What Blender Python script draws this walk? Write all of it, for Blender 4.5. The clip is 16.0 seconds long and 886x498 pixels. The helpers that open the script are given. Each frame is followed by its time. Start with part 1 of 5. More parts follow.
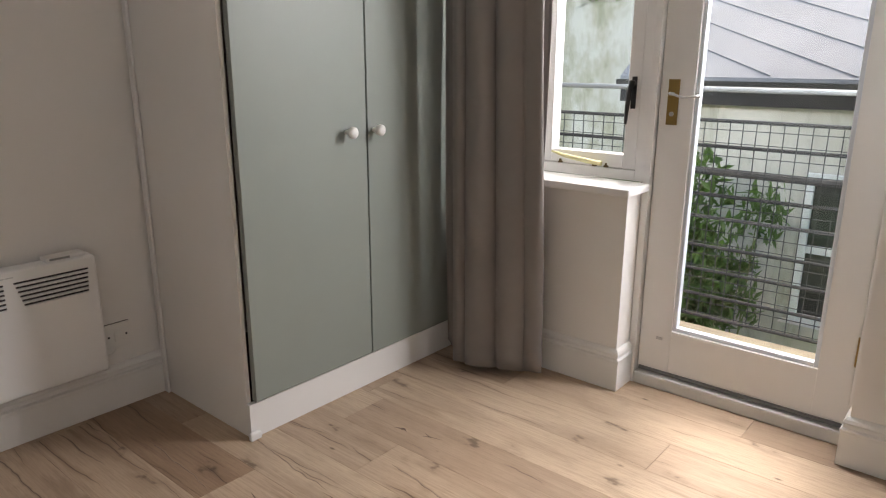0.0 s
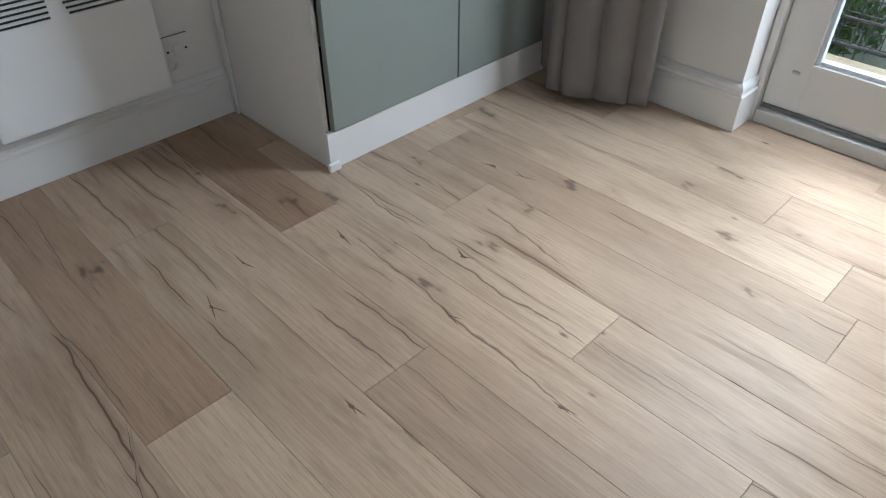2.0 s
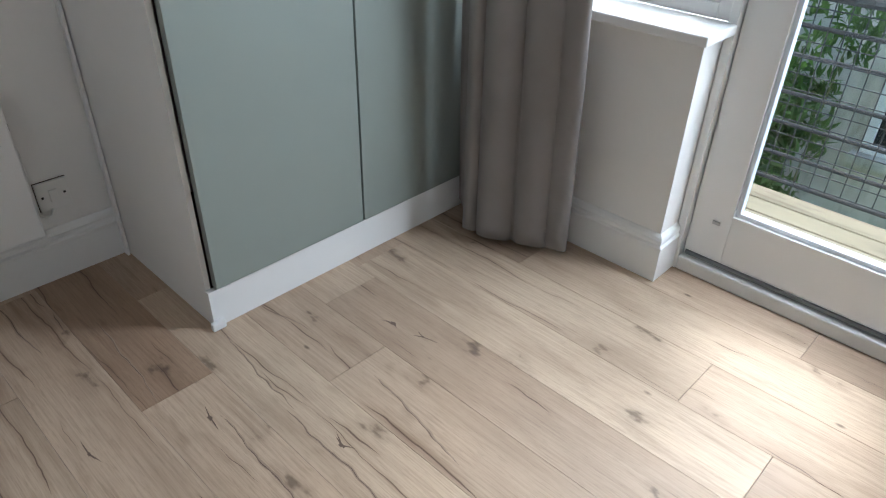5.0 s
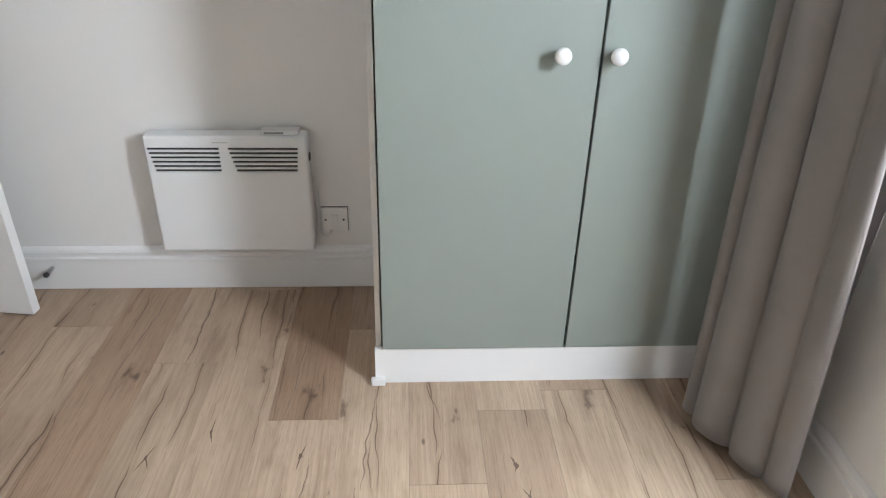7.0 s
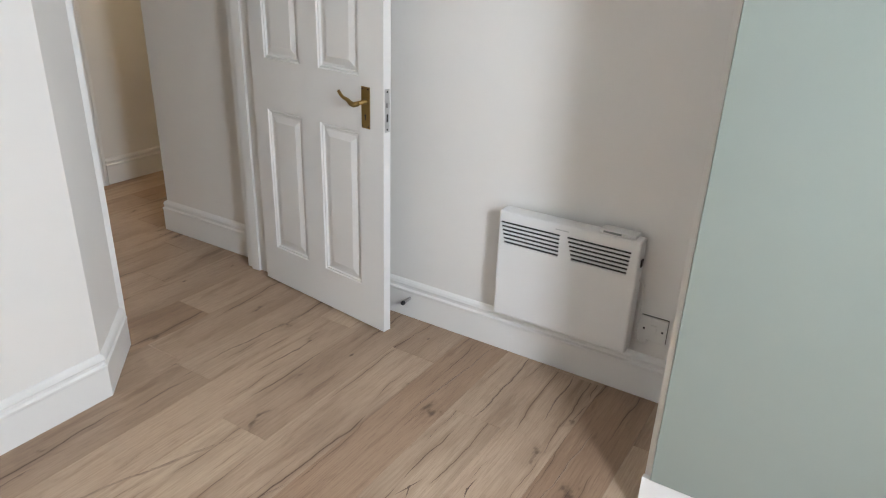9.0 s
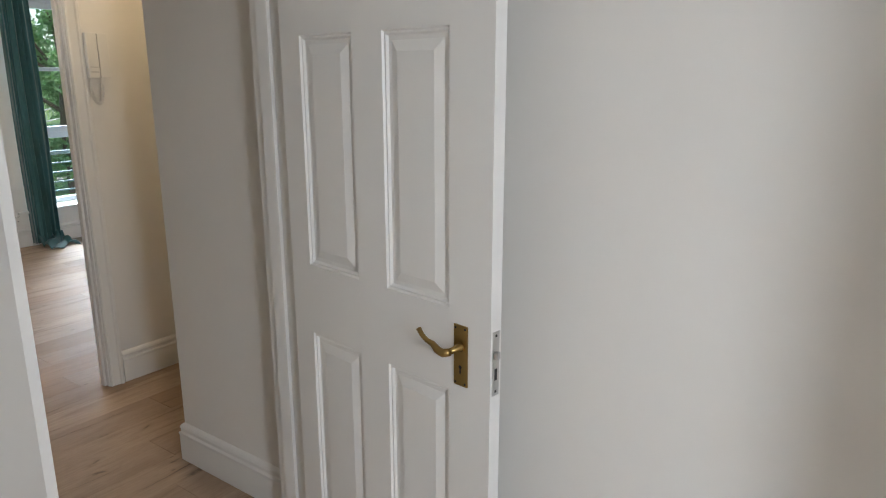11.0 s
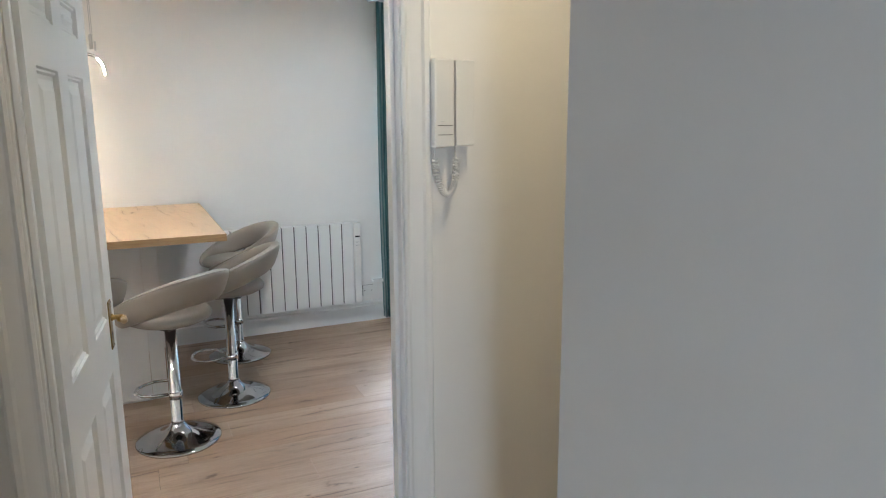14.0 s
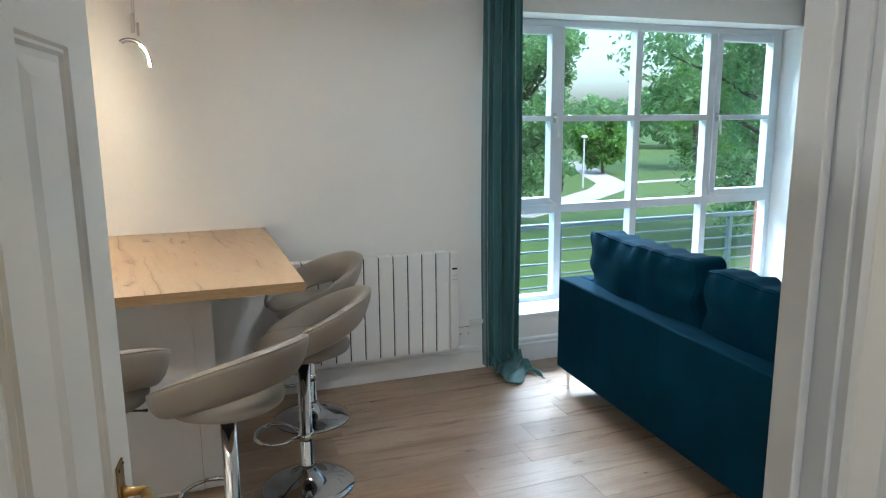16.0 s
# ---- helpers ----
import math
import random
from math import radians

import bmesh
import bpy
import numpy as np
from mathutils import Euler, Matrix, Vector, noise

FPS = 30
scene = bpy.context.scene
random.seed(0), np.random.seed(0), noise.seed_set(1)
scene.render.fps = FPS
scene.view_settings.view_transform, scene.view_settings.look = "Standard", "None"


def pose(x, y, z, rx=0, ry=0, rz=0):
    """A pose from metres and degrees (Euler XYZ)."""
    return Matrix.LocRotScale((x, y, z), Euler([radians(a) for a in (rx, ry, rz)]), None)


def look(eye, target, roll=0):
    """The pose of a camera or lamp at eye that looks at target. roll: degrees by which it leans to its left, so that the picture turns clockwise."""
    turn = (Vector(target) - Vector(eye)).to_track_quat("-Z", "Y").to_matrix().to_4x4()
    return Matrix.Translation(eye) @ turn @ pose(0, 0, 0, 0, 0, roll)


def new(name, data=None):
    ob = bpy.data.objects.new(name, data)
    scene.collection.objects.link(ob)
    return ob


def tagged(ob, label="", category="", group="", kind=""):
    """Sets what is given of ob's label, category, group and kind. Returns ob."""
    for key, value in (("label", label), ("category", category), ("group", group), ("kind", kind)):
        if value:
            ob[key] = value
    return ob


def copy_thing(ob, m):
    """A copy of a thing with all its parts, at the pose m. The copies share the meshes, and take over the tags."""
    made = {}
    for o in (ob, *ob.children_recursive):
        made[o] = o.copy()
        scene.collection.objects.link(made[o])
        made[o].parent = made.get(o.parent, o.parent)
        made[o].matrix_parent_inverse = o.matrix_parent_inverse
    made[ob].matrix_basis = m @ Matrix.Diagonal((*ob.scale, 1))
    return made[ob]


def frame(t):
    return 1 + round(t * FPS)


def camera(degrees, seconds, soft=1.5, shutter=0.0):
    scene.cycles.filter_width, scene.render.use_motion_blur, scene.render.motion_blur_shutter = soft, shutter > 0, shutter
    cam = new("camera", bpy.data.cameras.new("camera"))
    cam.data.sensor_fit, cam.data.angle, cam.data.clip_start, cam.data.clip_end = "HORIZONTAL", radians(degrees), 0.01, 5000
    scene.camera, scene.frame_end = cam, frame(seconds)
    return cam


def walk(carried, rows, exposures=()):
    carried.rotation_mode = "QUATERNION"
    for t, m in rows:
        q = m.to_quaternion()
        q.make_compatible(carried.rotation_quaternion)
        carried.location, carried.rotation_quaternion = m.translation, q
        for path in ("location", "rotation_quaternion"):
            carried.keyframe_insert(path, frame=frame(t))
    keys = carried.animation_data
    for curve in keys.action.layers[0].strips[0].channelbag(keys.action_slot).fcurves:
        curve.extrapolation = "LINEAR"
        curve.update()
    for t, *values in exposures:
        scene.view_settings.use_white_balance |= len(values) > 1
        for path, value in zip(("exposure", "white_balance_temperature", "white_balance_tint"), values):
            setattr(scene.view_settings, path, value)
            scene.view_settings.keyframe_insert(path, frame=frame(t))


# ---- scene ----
cam = camera(65.6, 16.0, soft=1.15)
PATH = [
    (0, (1.811, -1.159, 1.23), (0.568, 0.315, 0.7), 0.2),
    (0.1, (1.79, -1.151, 1.215), (0.553, 0.302, 0.615), -0.0),
    (0.5, (1.805, -1.143, 1.155), (0.642, 0.168, 0.191), 0.3),
    (1, (1.77, -1.097, 1.168), (0.683, 0.084, -0.026), 0.1),
    (1.5, (1.684, -1.076, 1.169), (0.602, 0.054, -0.076), 0.1),
    (2, (1.543, -1.038, 1.173), (0.443, 0.052, -0.091), 0.0),
    (2.5, (1.413, -1.022, 1.183), (0.316, 0.047, -0.103), 0.0),
    (3, (1.367, -0.99, 1.225), (0.281, 0.066, -0.081), -0.0),
    (3.5, (1.37, -0.927, 1.309), (0.319, 0.165, 0.005), 0.1),
    (3.7, (1.365, -0.903, 1.329), (0.342, 0.245, 0.05), 0.3),
    (5.8, (1.616, -0.349, 1.281), (0.202, 0.683, 0.314), 0.1),
    (6, (1.642, -0.254, 1.295), (0.123, 0.609, 0.322), 0.6),
    (6.2, (1.671, -0.17, 1.321), (0.071, 0.535, 0.348), 0.7),
    (6.5, (1.665, -0.033, 1.344), (-0.009, 0.448, 0.361), 0.5),
    (7, (1.626, 0.098, 1.357), (-0.123, 0.201, 0.393), 1.3),
    (7.5, (1.638, 0.258, 1.406), (-0.088, -0.149, 0.482), 0.2),
    (7.7, (1.661, 0.277, 1.431), (-0.036, -0.271, 0.526), 0.4),
    (8, (1.682, 0.31, 1.427), (0.038, -0.417, 0.551), 0.6),
    (8.2, (1.674, 0.334, 1.433), (0.081, -0.493, 0.552), 0.3),
    (10.3, (1.204, -0.034, 1.519), (-0.347, -1.112, 0.862), 0.6),
    (10.5, (1.113, -0.127, 1.543), (-0.462, -1.216, 0.966), -0.1),
    (11, (0.848, -0.406, 1.546), (-0.717, -1.553, 1.059), -0.1),
    (11.5, (0.586, -0.683, 1.539), (-0.931, -1.896, 1.063), -0.2),
    (12, (0.326, -0.969, 1.573), (-1.055, -2.341, 1.114), -0.4),
    (12.5, (0.209, -1.283, 1.578), (-0.987, -2.827, 1.149), 0.0),
    (13, (0.059, -1.641, 1.606), (-0.983, -3.29, 1.166), -0.6),
    (13.5, (-0.114, -1.928, 1.627), (-1.016, -3.667, 1.224), -0.3),
    (14, (-0.172, -2.168, 1.614), (-0.985, -3.955, 1.233), -0.4),
    (14.5, (-0.181, -2.475, 1.624), (-0.931, -4.291, 1.251), -0.3),
    (15, (-0.193, -2.773, 1.607), (-0.906, -4.604, 1.235), -0.3),
    (15.5, (-0.202, -3.071, 1.62), (-0.899, -4.907, 1.248), -0.4),
    (16, (-0.226, -3.282, 1.619), (-0.903, -5.128, 1.248), -0.4),
]
EXPOSURES = [(0, 1.52, 6900, 18), (0.4, 1.48, 6050, 12), (0.9, 1.48, 5600, 8), (2.9, 1.68, 5650, 7), (3.6, 1.60, 5350, 6), (6, 1.90, 5900, 10), (8, 2.44, 6050, 11), (11, 2.02, 6250, 11), (12.3, 2.36, 6000, 10), (13.2, 2.68, 5600, 8), (14, 2.49, 5300, 7), (15, 2.29, 5050, 5), (16, 2.02, 5450, 5)]
walk(cam, [(t, look(eye, target, roll)) for t, eye, target, roll in PATH], EXPOSURES)
HALL_GLOW = 23.0

# ---- world and light ----
world = bpy.data.worlds.new("overcast_sky")
scene.world = world
world.use_nodes = True
_sky = world.node_tree.nodes.new("ShaderNodeTexSky")
_sky.sky_type = 'NISHITA'
_sky.sun_disc = False
_sky.sun_elevation = radians(48)
_sky.sun_rotation = radians(344)
_sky.air_density, _sky.dust_density = 1.0, 4.0
_bg = world.node_tree.nodes["Background"]
world.node_tree.links.new(_sky.outputs[0], _bg.inputs[0])
_bg.inputs[1].default_value = 0.15
sun_data = bpy.data.lights.new("sun", 'SUN')
sun_data.energy, sun_data.angle, sun_data.color = 0.5, radians(24), (1.0, 0.97, 0.92)
sun = new("sun", sun_data)
sun.matrix_world = look((0, 0, 30), (4, -14, 8))


def window_light(name, eye, target, wide, high, watts, tint=(0.93, 0.97, 1.0)):
    """Skylight that falls through a window's opening."""
    d = bpy.data.lights.new(name, 'AREA')
    d.shape, d.size, d.size_y, d.energy, d.color = 'RECTANGLE', wide, high, watts, tint
    ob = new(name, d)
    ob.matrix_world = look(eye, target)
    return ob


window_light("bedroom_skylight", (1.04, 1.42, 1.80), (0.95, -1.0, 0.6), 0.92, 0.46, 22)
window_light("balcony_skylight", (2.05, 1.80, 1.35), (0.45, 0.35, 0.45), 1.0, 1.6, 14)
window_light("living_skylight", (-3.27, -14.0, 7.6), (-3.0, -6.0, 0.6), 9.0, 4.0, 2300, (0.84, 0.93, 1.0))


# ---- material helpers ----
def material(name, colour=(0.8, 0.8, 0.8), rough=0.5, metal=0.0, spec=0.5):
    m = bpy.data.materials.new(name)
    m.use_nodes = True
    b = m.node_tree.nodes["Principled BSDF"]
    b.inputs["Base Color"].default_value = (*colour, 1)
    b.inputs["Roughness"].default_value = rough
    b.inputs["Metallic"].default_value = metal
    b.inputs["Specular IOR Level"].default_value = spec
    return m


class Nodes:
    """Short hand for building one material's node tree."""

    def __init__(self, m):
        self.m, self.t = m, m.node_tree
        self.b = self.t.nodes["Principled BSDF"]

    def add(self, kind, **inputs):
        n = self.t.nodes.new(kind)
        for k, v in inputs.items():
            key = int(k[1:]) if k[0] == "i" and k[1:].isdigit() else k.replace("_", " ")
            self.put(n.inputs[key], v)
        return n

    def put(self, socket, v):
        if isinstance(v, bpy.types.NodeSocket):
            self.t.links.new(v, socket)
        else:
            socket.default_value = v

    def coords(self, scale=(1, 1, 1), random_shift=False, kind="Object"):
        c = self.t.nodes.new("ShaderNodeTexCoord")
        mp = self.t.nodes.new("ShaderNodeMapping")
        self.t.links.new(c.outputs[kind], mp.inputs["Vector"])
        mp.inputs["Scale"].default_value = scale
        if random_shift:
            o = self.t.nodes.new("ShaderNodeObjectInfo")
            mul = self.add("ShaderNodeVectorMath", i0=(37.0, 91.0, 53.0))
            mul.operation = 'MULTIPLY'
            self.t.links.new(o.outputs["Random"], mul.inputs[1])
            self.t.links.new(mul.outputs[0], mp.inputs["Location"])
        return mp.outputs[0]

    def noise(self, vec, scale=5.0, detail=3.0, rough=0.5, dist=0.0):
        n = self.add("ShaderNodeTexNoise", Vector=vec, Scale=scale, Detail=detail, Roughness=rough, Distortion=dist)
        return n.outputs["Fac"]

    def ramp(self, fac, *stops):
        r = self.t.nodes.new("ShaderNodeValToRGB")
        self.t.links.new(fac, r.inputs[0])
        e = r.color_ramp.elements
        while len(e) < len(stops):
            e.new(0.5)
        for el, (p, c) in zip(e, stops):
            el.position = p
            el.color = (*c, 1) if len(c) == 3 else c
        return r.outputs[0]

    def grey(self, fac, *stops):
        return self.ramp(fac, *[(p, (v, v, v)) for p, v in stops])

    def mix(self, fac, a, b, blend='MIX'):
        n = self.t.nodes.new("ShaderNodeMix")
        n.data_type, n.blend_type = 'RGBA', blend
        for i, v in ((0, fac), (6, a), (7, b)):
            if not isinstance(v, bpy.types.NodeSocket) and i and len(v) == 3:
                v = (*v, 1)
            self.put(n.inputs[i], v)
        return n.outputs[2]

    def math(self, op, a, b=0.0):
        n = self.t.nodes.new("ShaderNodeMath")
        n.operation = op
        self.put(n.inputs[0], a)
        self.put(n.inputs[1], b)
        return n.outputs[0]

    def bump(self, height, strength=0.2, distance=0.002):
        n = self.add("ShaderNodeBump", Height=height, Strength=strength, Distance=distance)
        self.t.links.new(n.outputs[0], self.b.inputs["Normal"])

    def set(self, **kw):
        for k, v in kw.items():
            self.put(self.b.inputs[k.replace("_", " ")], v)
        return self.m


def painted(name, colour, rough=0.5, fine=180.0, relief=0.12, vary=0.05):
    """Paint over plaster, board or metal: faint blotches and a roller or brush texture."""
    n = Nodes(material(name, colour, rough))
    v = n.coords()
    blot = n.noise(v, 2.3, 4.0, 0.6)
    lo = tuple(c * (1 - vary) for c in colour)
    hi = tuple(min(1, c * (1 + vary * 0.6)) for c in colour)
    n.set(Base_Color=n.ramp(blot, (0.3, lo), (0.7, hi)))
    n.set(Roughness=n.grey(n.noise(v, 1.7, 2.0), (0.2, rough - 0.02), (0.8, min(1, rough + 0.03))))
    n.bump(n.noise(v, fine, 3.0, 0.6), relief, 0.001)
    return n.m


def oak(name, pale, mid, dark, rough, shift=True, knots=1.0, turned=0, red=(0.090, 0.050, 0.030), split=1.0):
    """Oak with its grain along x: streaks, darker heart bands, cracks and knots."""
    n = Nodes(material(name, pale, rough))
    v = n.coords((1, 1, 1), shift)
    if turned:
        v = n.add("ShaderNodeMapping", Vector=v, Rotation=(0, 0, radians(turned))).outputs[0]
    long = n.add("ShaderNodeMapping", Vector=v, Scale=(0.9, 9.0, 9.0)).outputs[0]
    fine = n.add("ShaderNodeMapping", Vector=v, Scale=(4.0, 170.0, 170.0)).outputs[0]
    streak = n.noise(long, 1.6, 5.0, 0.62, 0.6)
    grain = n.noise(fine, 1.0, 4.0, 0.7)
    col = n.ramp(streak, (0.24, mid), (0.43, pale), (0.64, pale), (0.86, mid))
    mott = n.noise(n.add("ShaderNodeMapping", Vector=v, Scale=(1.5, 5.5, 5.5)).outputs[0], 1.0, 3.0, 0.55)
    col = n.mix(n.grey(mott, (0.46, 0.0), (0.74, 0.55)), col, mid)
    col = n.mix(n.grey(grain, (0.42, 0.0), (0.70, 0.46)), col, mid)
    pore = n.noise(n.add("ShaderNodeMapping", Vector=v, Scale=(20.0, 300.0, 300.0)).outputs[0], 1.0, 2.0, 0.6)
    col = n.mix(n.grey(pore, (0.53, 0.0), (0.68, 0.26)), col, tuple(0.7 * c for c in mid))
    # long thin cracks that follow the grain, each with a brown stain round it
    ys = n.add("ShaderNodeSeparateXYZ", Vector=v).outputs[1]

    def cracks(rate, cut, width, lo, hi):
        bend = n.noise(n.add("ShaderNodeMapping", Vector=v, Scale=(1.6, 1.1, 1.0), Location=(cut, 2.0 * cut, 0)).outputs[0], 1.0, 4.0, 0.55)
        w = n.math('ADD', n.math('MULTIPLY', ys, rate), n.math('MULTIPLY', bend, 0.13 * rate))
        line = n.math('ABSOLUTE', n.math('SUBTRACT', n.math('FRACT', w), 0.5))
        where = n.noise(n.add("ShaderNodeMapping", Vector=v, Scale=(2.1, 2.6, 2.6), Location=(3.1 * cut, 7.7, 1.3)).outputs[0], 1.0, 2.0)
        keep_ = n.grey(where, (lo, 0.0), (hi, 1.0))
        thin = n.math('DIVIDE', line, n.math('ADD', keep_, 0.04))
        return (n.math('MULTIPLY', n.grey(thin, (0.0, 1.0), (width * rate, 0.0)), n.grey(keep_, (0.0, 0.0), (0.25, 1.0))),
                n.math('MULTIPLY', n.grey(line, (0.0, 0.5), (width * rate * 7, 0.0)), n.grey(where, (lo - 0.04, 0.0), (hi + 0.06, 1.0))))
    crack, halo = cracks(4.1, 1.0, 0.0036, 0.49, 0.60)
    crack2, halo2 = cracks(7.9, 4.0, 0.0020, 0.53, 0.64)
    crack, halo = (n.math('MULTIPLY', n.math('MAXIMUM', a, b), split) for a, b in ((crack, crack2), (halo, halo2)))
    col = n.mix(halo, col, (0.66 * mid[0], 0.56 * mid[1], 0.50 * mid[2]))
    col = n.mix(crack, col, red)
    # scattered small dark flecks
    fv = n.add("ShaderNodeMapping", Vector=v, Scale=(9.0, 21.0, 21.0)).outputs[0]
    fl = n.add("ShaderNodeTexVoronoi", Vector=fv, Scale=1.0)
    fk = n.math('GREATER_THAN', n.add("ShaderNodeSeparateColor", Color=fl.outputs["Color"]).outputs[1], 0.92)
    col = n.mix(n.math('MULTIPLY', n.grey(fl.outputs["Distance"], (0.05, 0.7), (0.15, 0.0)), fk), col, dark)
    # knots: small stretched cells, most of them left out
    kv = n.add("ShaderNodeMapping", Vector=v, Scale=(3.2, 6.0, 6.0)).outputs[0]
    warp = n.add("ShaderNodeVectorMath", i0=kv, i1=(0, 0, 0))
    nz = n.add("ShaderNodeTexNoise", Vector=kv, Scale=3.0, Detail=4.0)
    n.t.links.new(nz.outputs["Color"], warp.inputs[1])
    vor = n.add("ShaderNodeTexVoronoi", Vector=warp.outputs[0], Scale=1.0)
    keep = n.math('GREATER_THAN', n.add("ShaderNodeSeparateColor", Color=vor.outputs["Color"]).outputs[0], 0.35)
    knot = n.math('MULTIPLY', n.grey(vor.outputs["Distance"], (0.04, knots), (0.14, 0.0)), keep)
    ring = n.math('MULTIPLY', n.grey(vor.outputs["Distance"], (0.05, 0.5 * knots), (0.30, 0.0)), keep)
    col = n.mix(ring, col, tuple(0.66 * c for c in mid))
    col = n.mix(knot, col, dark)
    if shift:
        o = n.t.nodes.new("ShaderNodeObjectInfo")
        col = n.mix(1.0, col, o.outputs["Color"], 'MULTIPLY')
        col = n.mix(1.0, col, n.ramp(o.outputs["Random"], (0.0, (0.93, 0.92, 0.91)), (1.0, (1.05, 1.05, 1.04))), 'MULTIPLY')
    n.set(Base_Color=col)
    n.set(Roughness=n.grey(grain, (0.3, rough + 0.10), (0.7, rough - 0.04)))
    n.bump(n.math('SUBTRACT', grain, n.math('MULTIPLY', crack, 1.5)), 0.35, 0.0014)
    return n.m


def fabric(name, colour, rough=0.9, weave=900.0, sheen=0.3, vary=0.12):
    n = Nodes(material(name, colour, rough))
    v = n.coords()
    a = n.noise(v, 3.0, 4.0, 0.6)
    b = n.noise(v, weave, 2.0)
    lo, hi = tuple(c * (1 - vary) for c in colour), tuple(c * (1 + vary) for c in colour)
    n.set(Base_Color=n.mix(n.grey(b, (0.3, 0.0), (0.7, 0.25)), n.ramp(a, (0.3, lo), (0.7, hi)), hi))
    n.set(Sheen_Weight=sheen, Sheen_Roughness=0.4)
    n.bump(b, 0.25, 0.0008)
    return n.m


WALL = painted("wall_paint", (0.80, 0.785, 0.755), 0.62, 140.0, 0.10, 0.02)
CEIL = painted("ceiling_paint", (0.82, 0.81, 0.79), 0.75, 140.0, 0.1, 0.02)
GLOSS = painted("white_gloss_paint", (0.80, 0.795, 0.775), 0.33, 40.0, 0.02, 0.012)
SAGE = painted("sage_green_paint", (0.262, 0.292, 0.262), 0.45, 90.0, 0.05, 0.04)
WHITE_METAL = painted("white_enamel", (0.80, 0.80, 0.79), 0.32, 300.0, 0.03, 0.015)
WHITE_PLASTIC = painted("white_plastic", (0.78, 0.77, 0.74), 0.38, 400.0, 0.03, 0.02)
# White frames; the bluish grey of their shaded side is put into the colour.
UPVC = painted("shade_tinted_white", (0.68, 0.73, 0.78), 0.30, 200.0, 0.02, 0.02)
FLOOR_OAK = oak("washed_oak_laminate", (0.510, 0.396, 0.296), (0.262, 0.182, 0.127), (0.060, 0.034, 0.021), 0.44, True, 0.60)
FLOOR_OAK.node_tree.nodes["Principled BSDF"].inputs["Specular IOR Level"].default_value = 0.36
BAR_OAK = oak("oak_worktop", (0.60, 0.435, 0.265), (0.47, 0.315, 0.175), (0.16, 0.085, 0.04), 0.40, False, 0.9, 83, (0.17, 0.095, 0.045), 0.9)
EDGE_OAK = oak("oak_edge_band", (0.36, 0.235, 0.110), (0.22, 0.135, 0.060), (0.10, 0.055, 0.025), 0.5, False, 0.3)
GAP = material("dark_joint", (0.05, 0.04, 0.03), 0.9)
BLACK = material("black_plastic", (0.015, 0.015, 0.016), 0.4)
BRASS = Nodes(material("aged_brass", (0.35, 0.235, 0.085), 0.34, 1.0)).m
STEEL = material("brushed_steel", (0.55, 0.55, 0.55), 0.28, 1.0)
# Chrome of the stool bases, with dark reflections put into its colour.
BASE_CHROME = material("darkened_chrome", (0.46, 0.46, 0.47), 0.06, 1.0)
DARK_STEEL = material("dark_steel", (0.16, 0.16, 0.16), 0.35, 1.0)
CHROME = material("chrome", (0.72, 0.72, 0.73), 0.07, 1.0)
CURTAIN_GREY = fabric("grey_curtain_cloth", (0.235, 0.214, 0.202), 0.85, 700.0, 0.05)
CURTAIN_TEAL = fabric("teal_velvet_curtain", (0.040, 0.125, 0.128), 0.7, 700.0, 0.4)
VELVET = fabric("teal_blue_velvet", (0.002, 0.028, 0.052), 0.85, 500.0, 0.0, 0.25)
VELVET.node_tree.nodes["Principled BSDF"].inputs["Specular IOR Level"].default_value = 0.06
LEATHER = painted("taupe_faux_leather", (0.295, 0.262, 0.218), 0.42, 260.0, 0.15, 0.05)


def glass_material():
    m = bpy.data.materials.new("window_glass")
    m.use_nodes = True
    t = m.node_tree
    t.nodes.clear()
    out = t.nodes.new("ShaderNodeOutputMaterial")
    mixer = t.nodes.new("ShaderNodeMixShader")
    clear = t.nodes.new("ShaderNodeBsdfTransparent")
    gloss = t.nodes.new("ShaderNodeBsdfGlossy")
    facing = t.nodes.new("ShaderNodeLayerWeight")
    facing.inputs[0].default_value = 0.5
    power = t.nodes.new("ShaderNodeMath")
    power.operation = 'POWER'
    power.inputs[1].default_value = 4.0
    t.links.new(facing.outputs["Facing"], power.inputs[0])
    fres = t.nodes.new("ShaderNodeMath")
    fres.operation = 'MULTIPLY_ADD'
    fres.inputs[1].default_value, fres.inputs[2].default_value = 0.5, 0.035
    t.links.new(power.outputs[0], fres.inputs[0])
    clear.inputs[0].default_value = (0.93, 0.96, 0.95, 1)
    gloss.inputs["Roughness"].default_value = 0.02
    t.links.new(fres.outputs[0], mixer.inputs[0])
    t.links.new(clear.outputs[0], mixer.inputs[1])
    t.links.new(gloss.outputs[0], mixer.inputs[2])
    t.links.new(mixer.outputs[0], out.inputs[0])
    return m


GLASS = glass_material()

# ---- mesh helpers: parts are drawn in world metres and stored under their thing ----
ORIGIN = {}


def thing(name, label, category, at=(0, 0, 0), group="", kind=""):
    ob = new(name)
    ob.location = at
    ob.empty_display_size = 0.05
    ORIGIN[ob] = Matrix.Translation(at)
    return tagged(ob, label, category, group, kind)


def part(name, bm, mat, parent=None, label="", smooth=False):
    me = bpy.data.meshes.new(name)
    if parent is not None:
        bm.transform(ORIGIN[parent].inverted())
    bmesh.ops.recalc_face_normals(bm, faces=bm.faces)
    bm.to_mesh(me)
    bm.free()
    me.materials.append(mat)
    if smooth:
        for p in me.polygons:
            p.use_smooth = True
    ob = new(name, me)
    if parent is not None:
        ob.parent = parent
        ORIGIN[ob] = ORIGIN[parent]
    return tagged(ob, label)


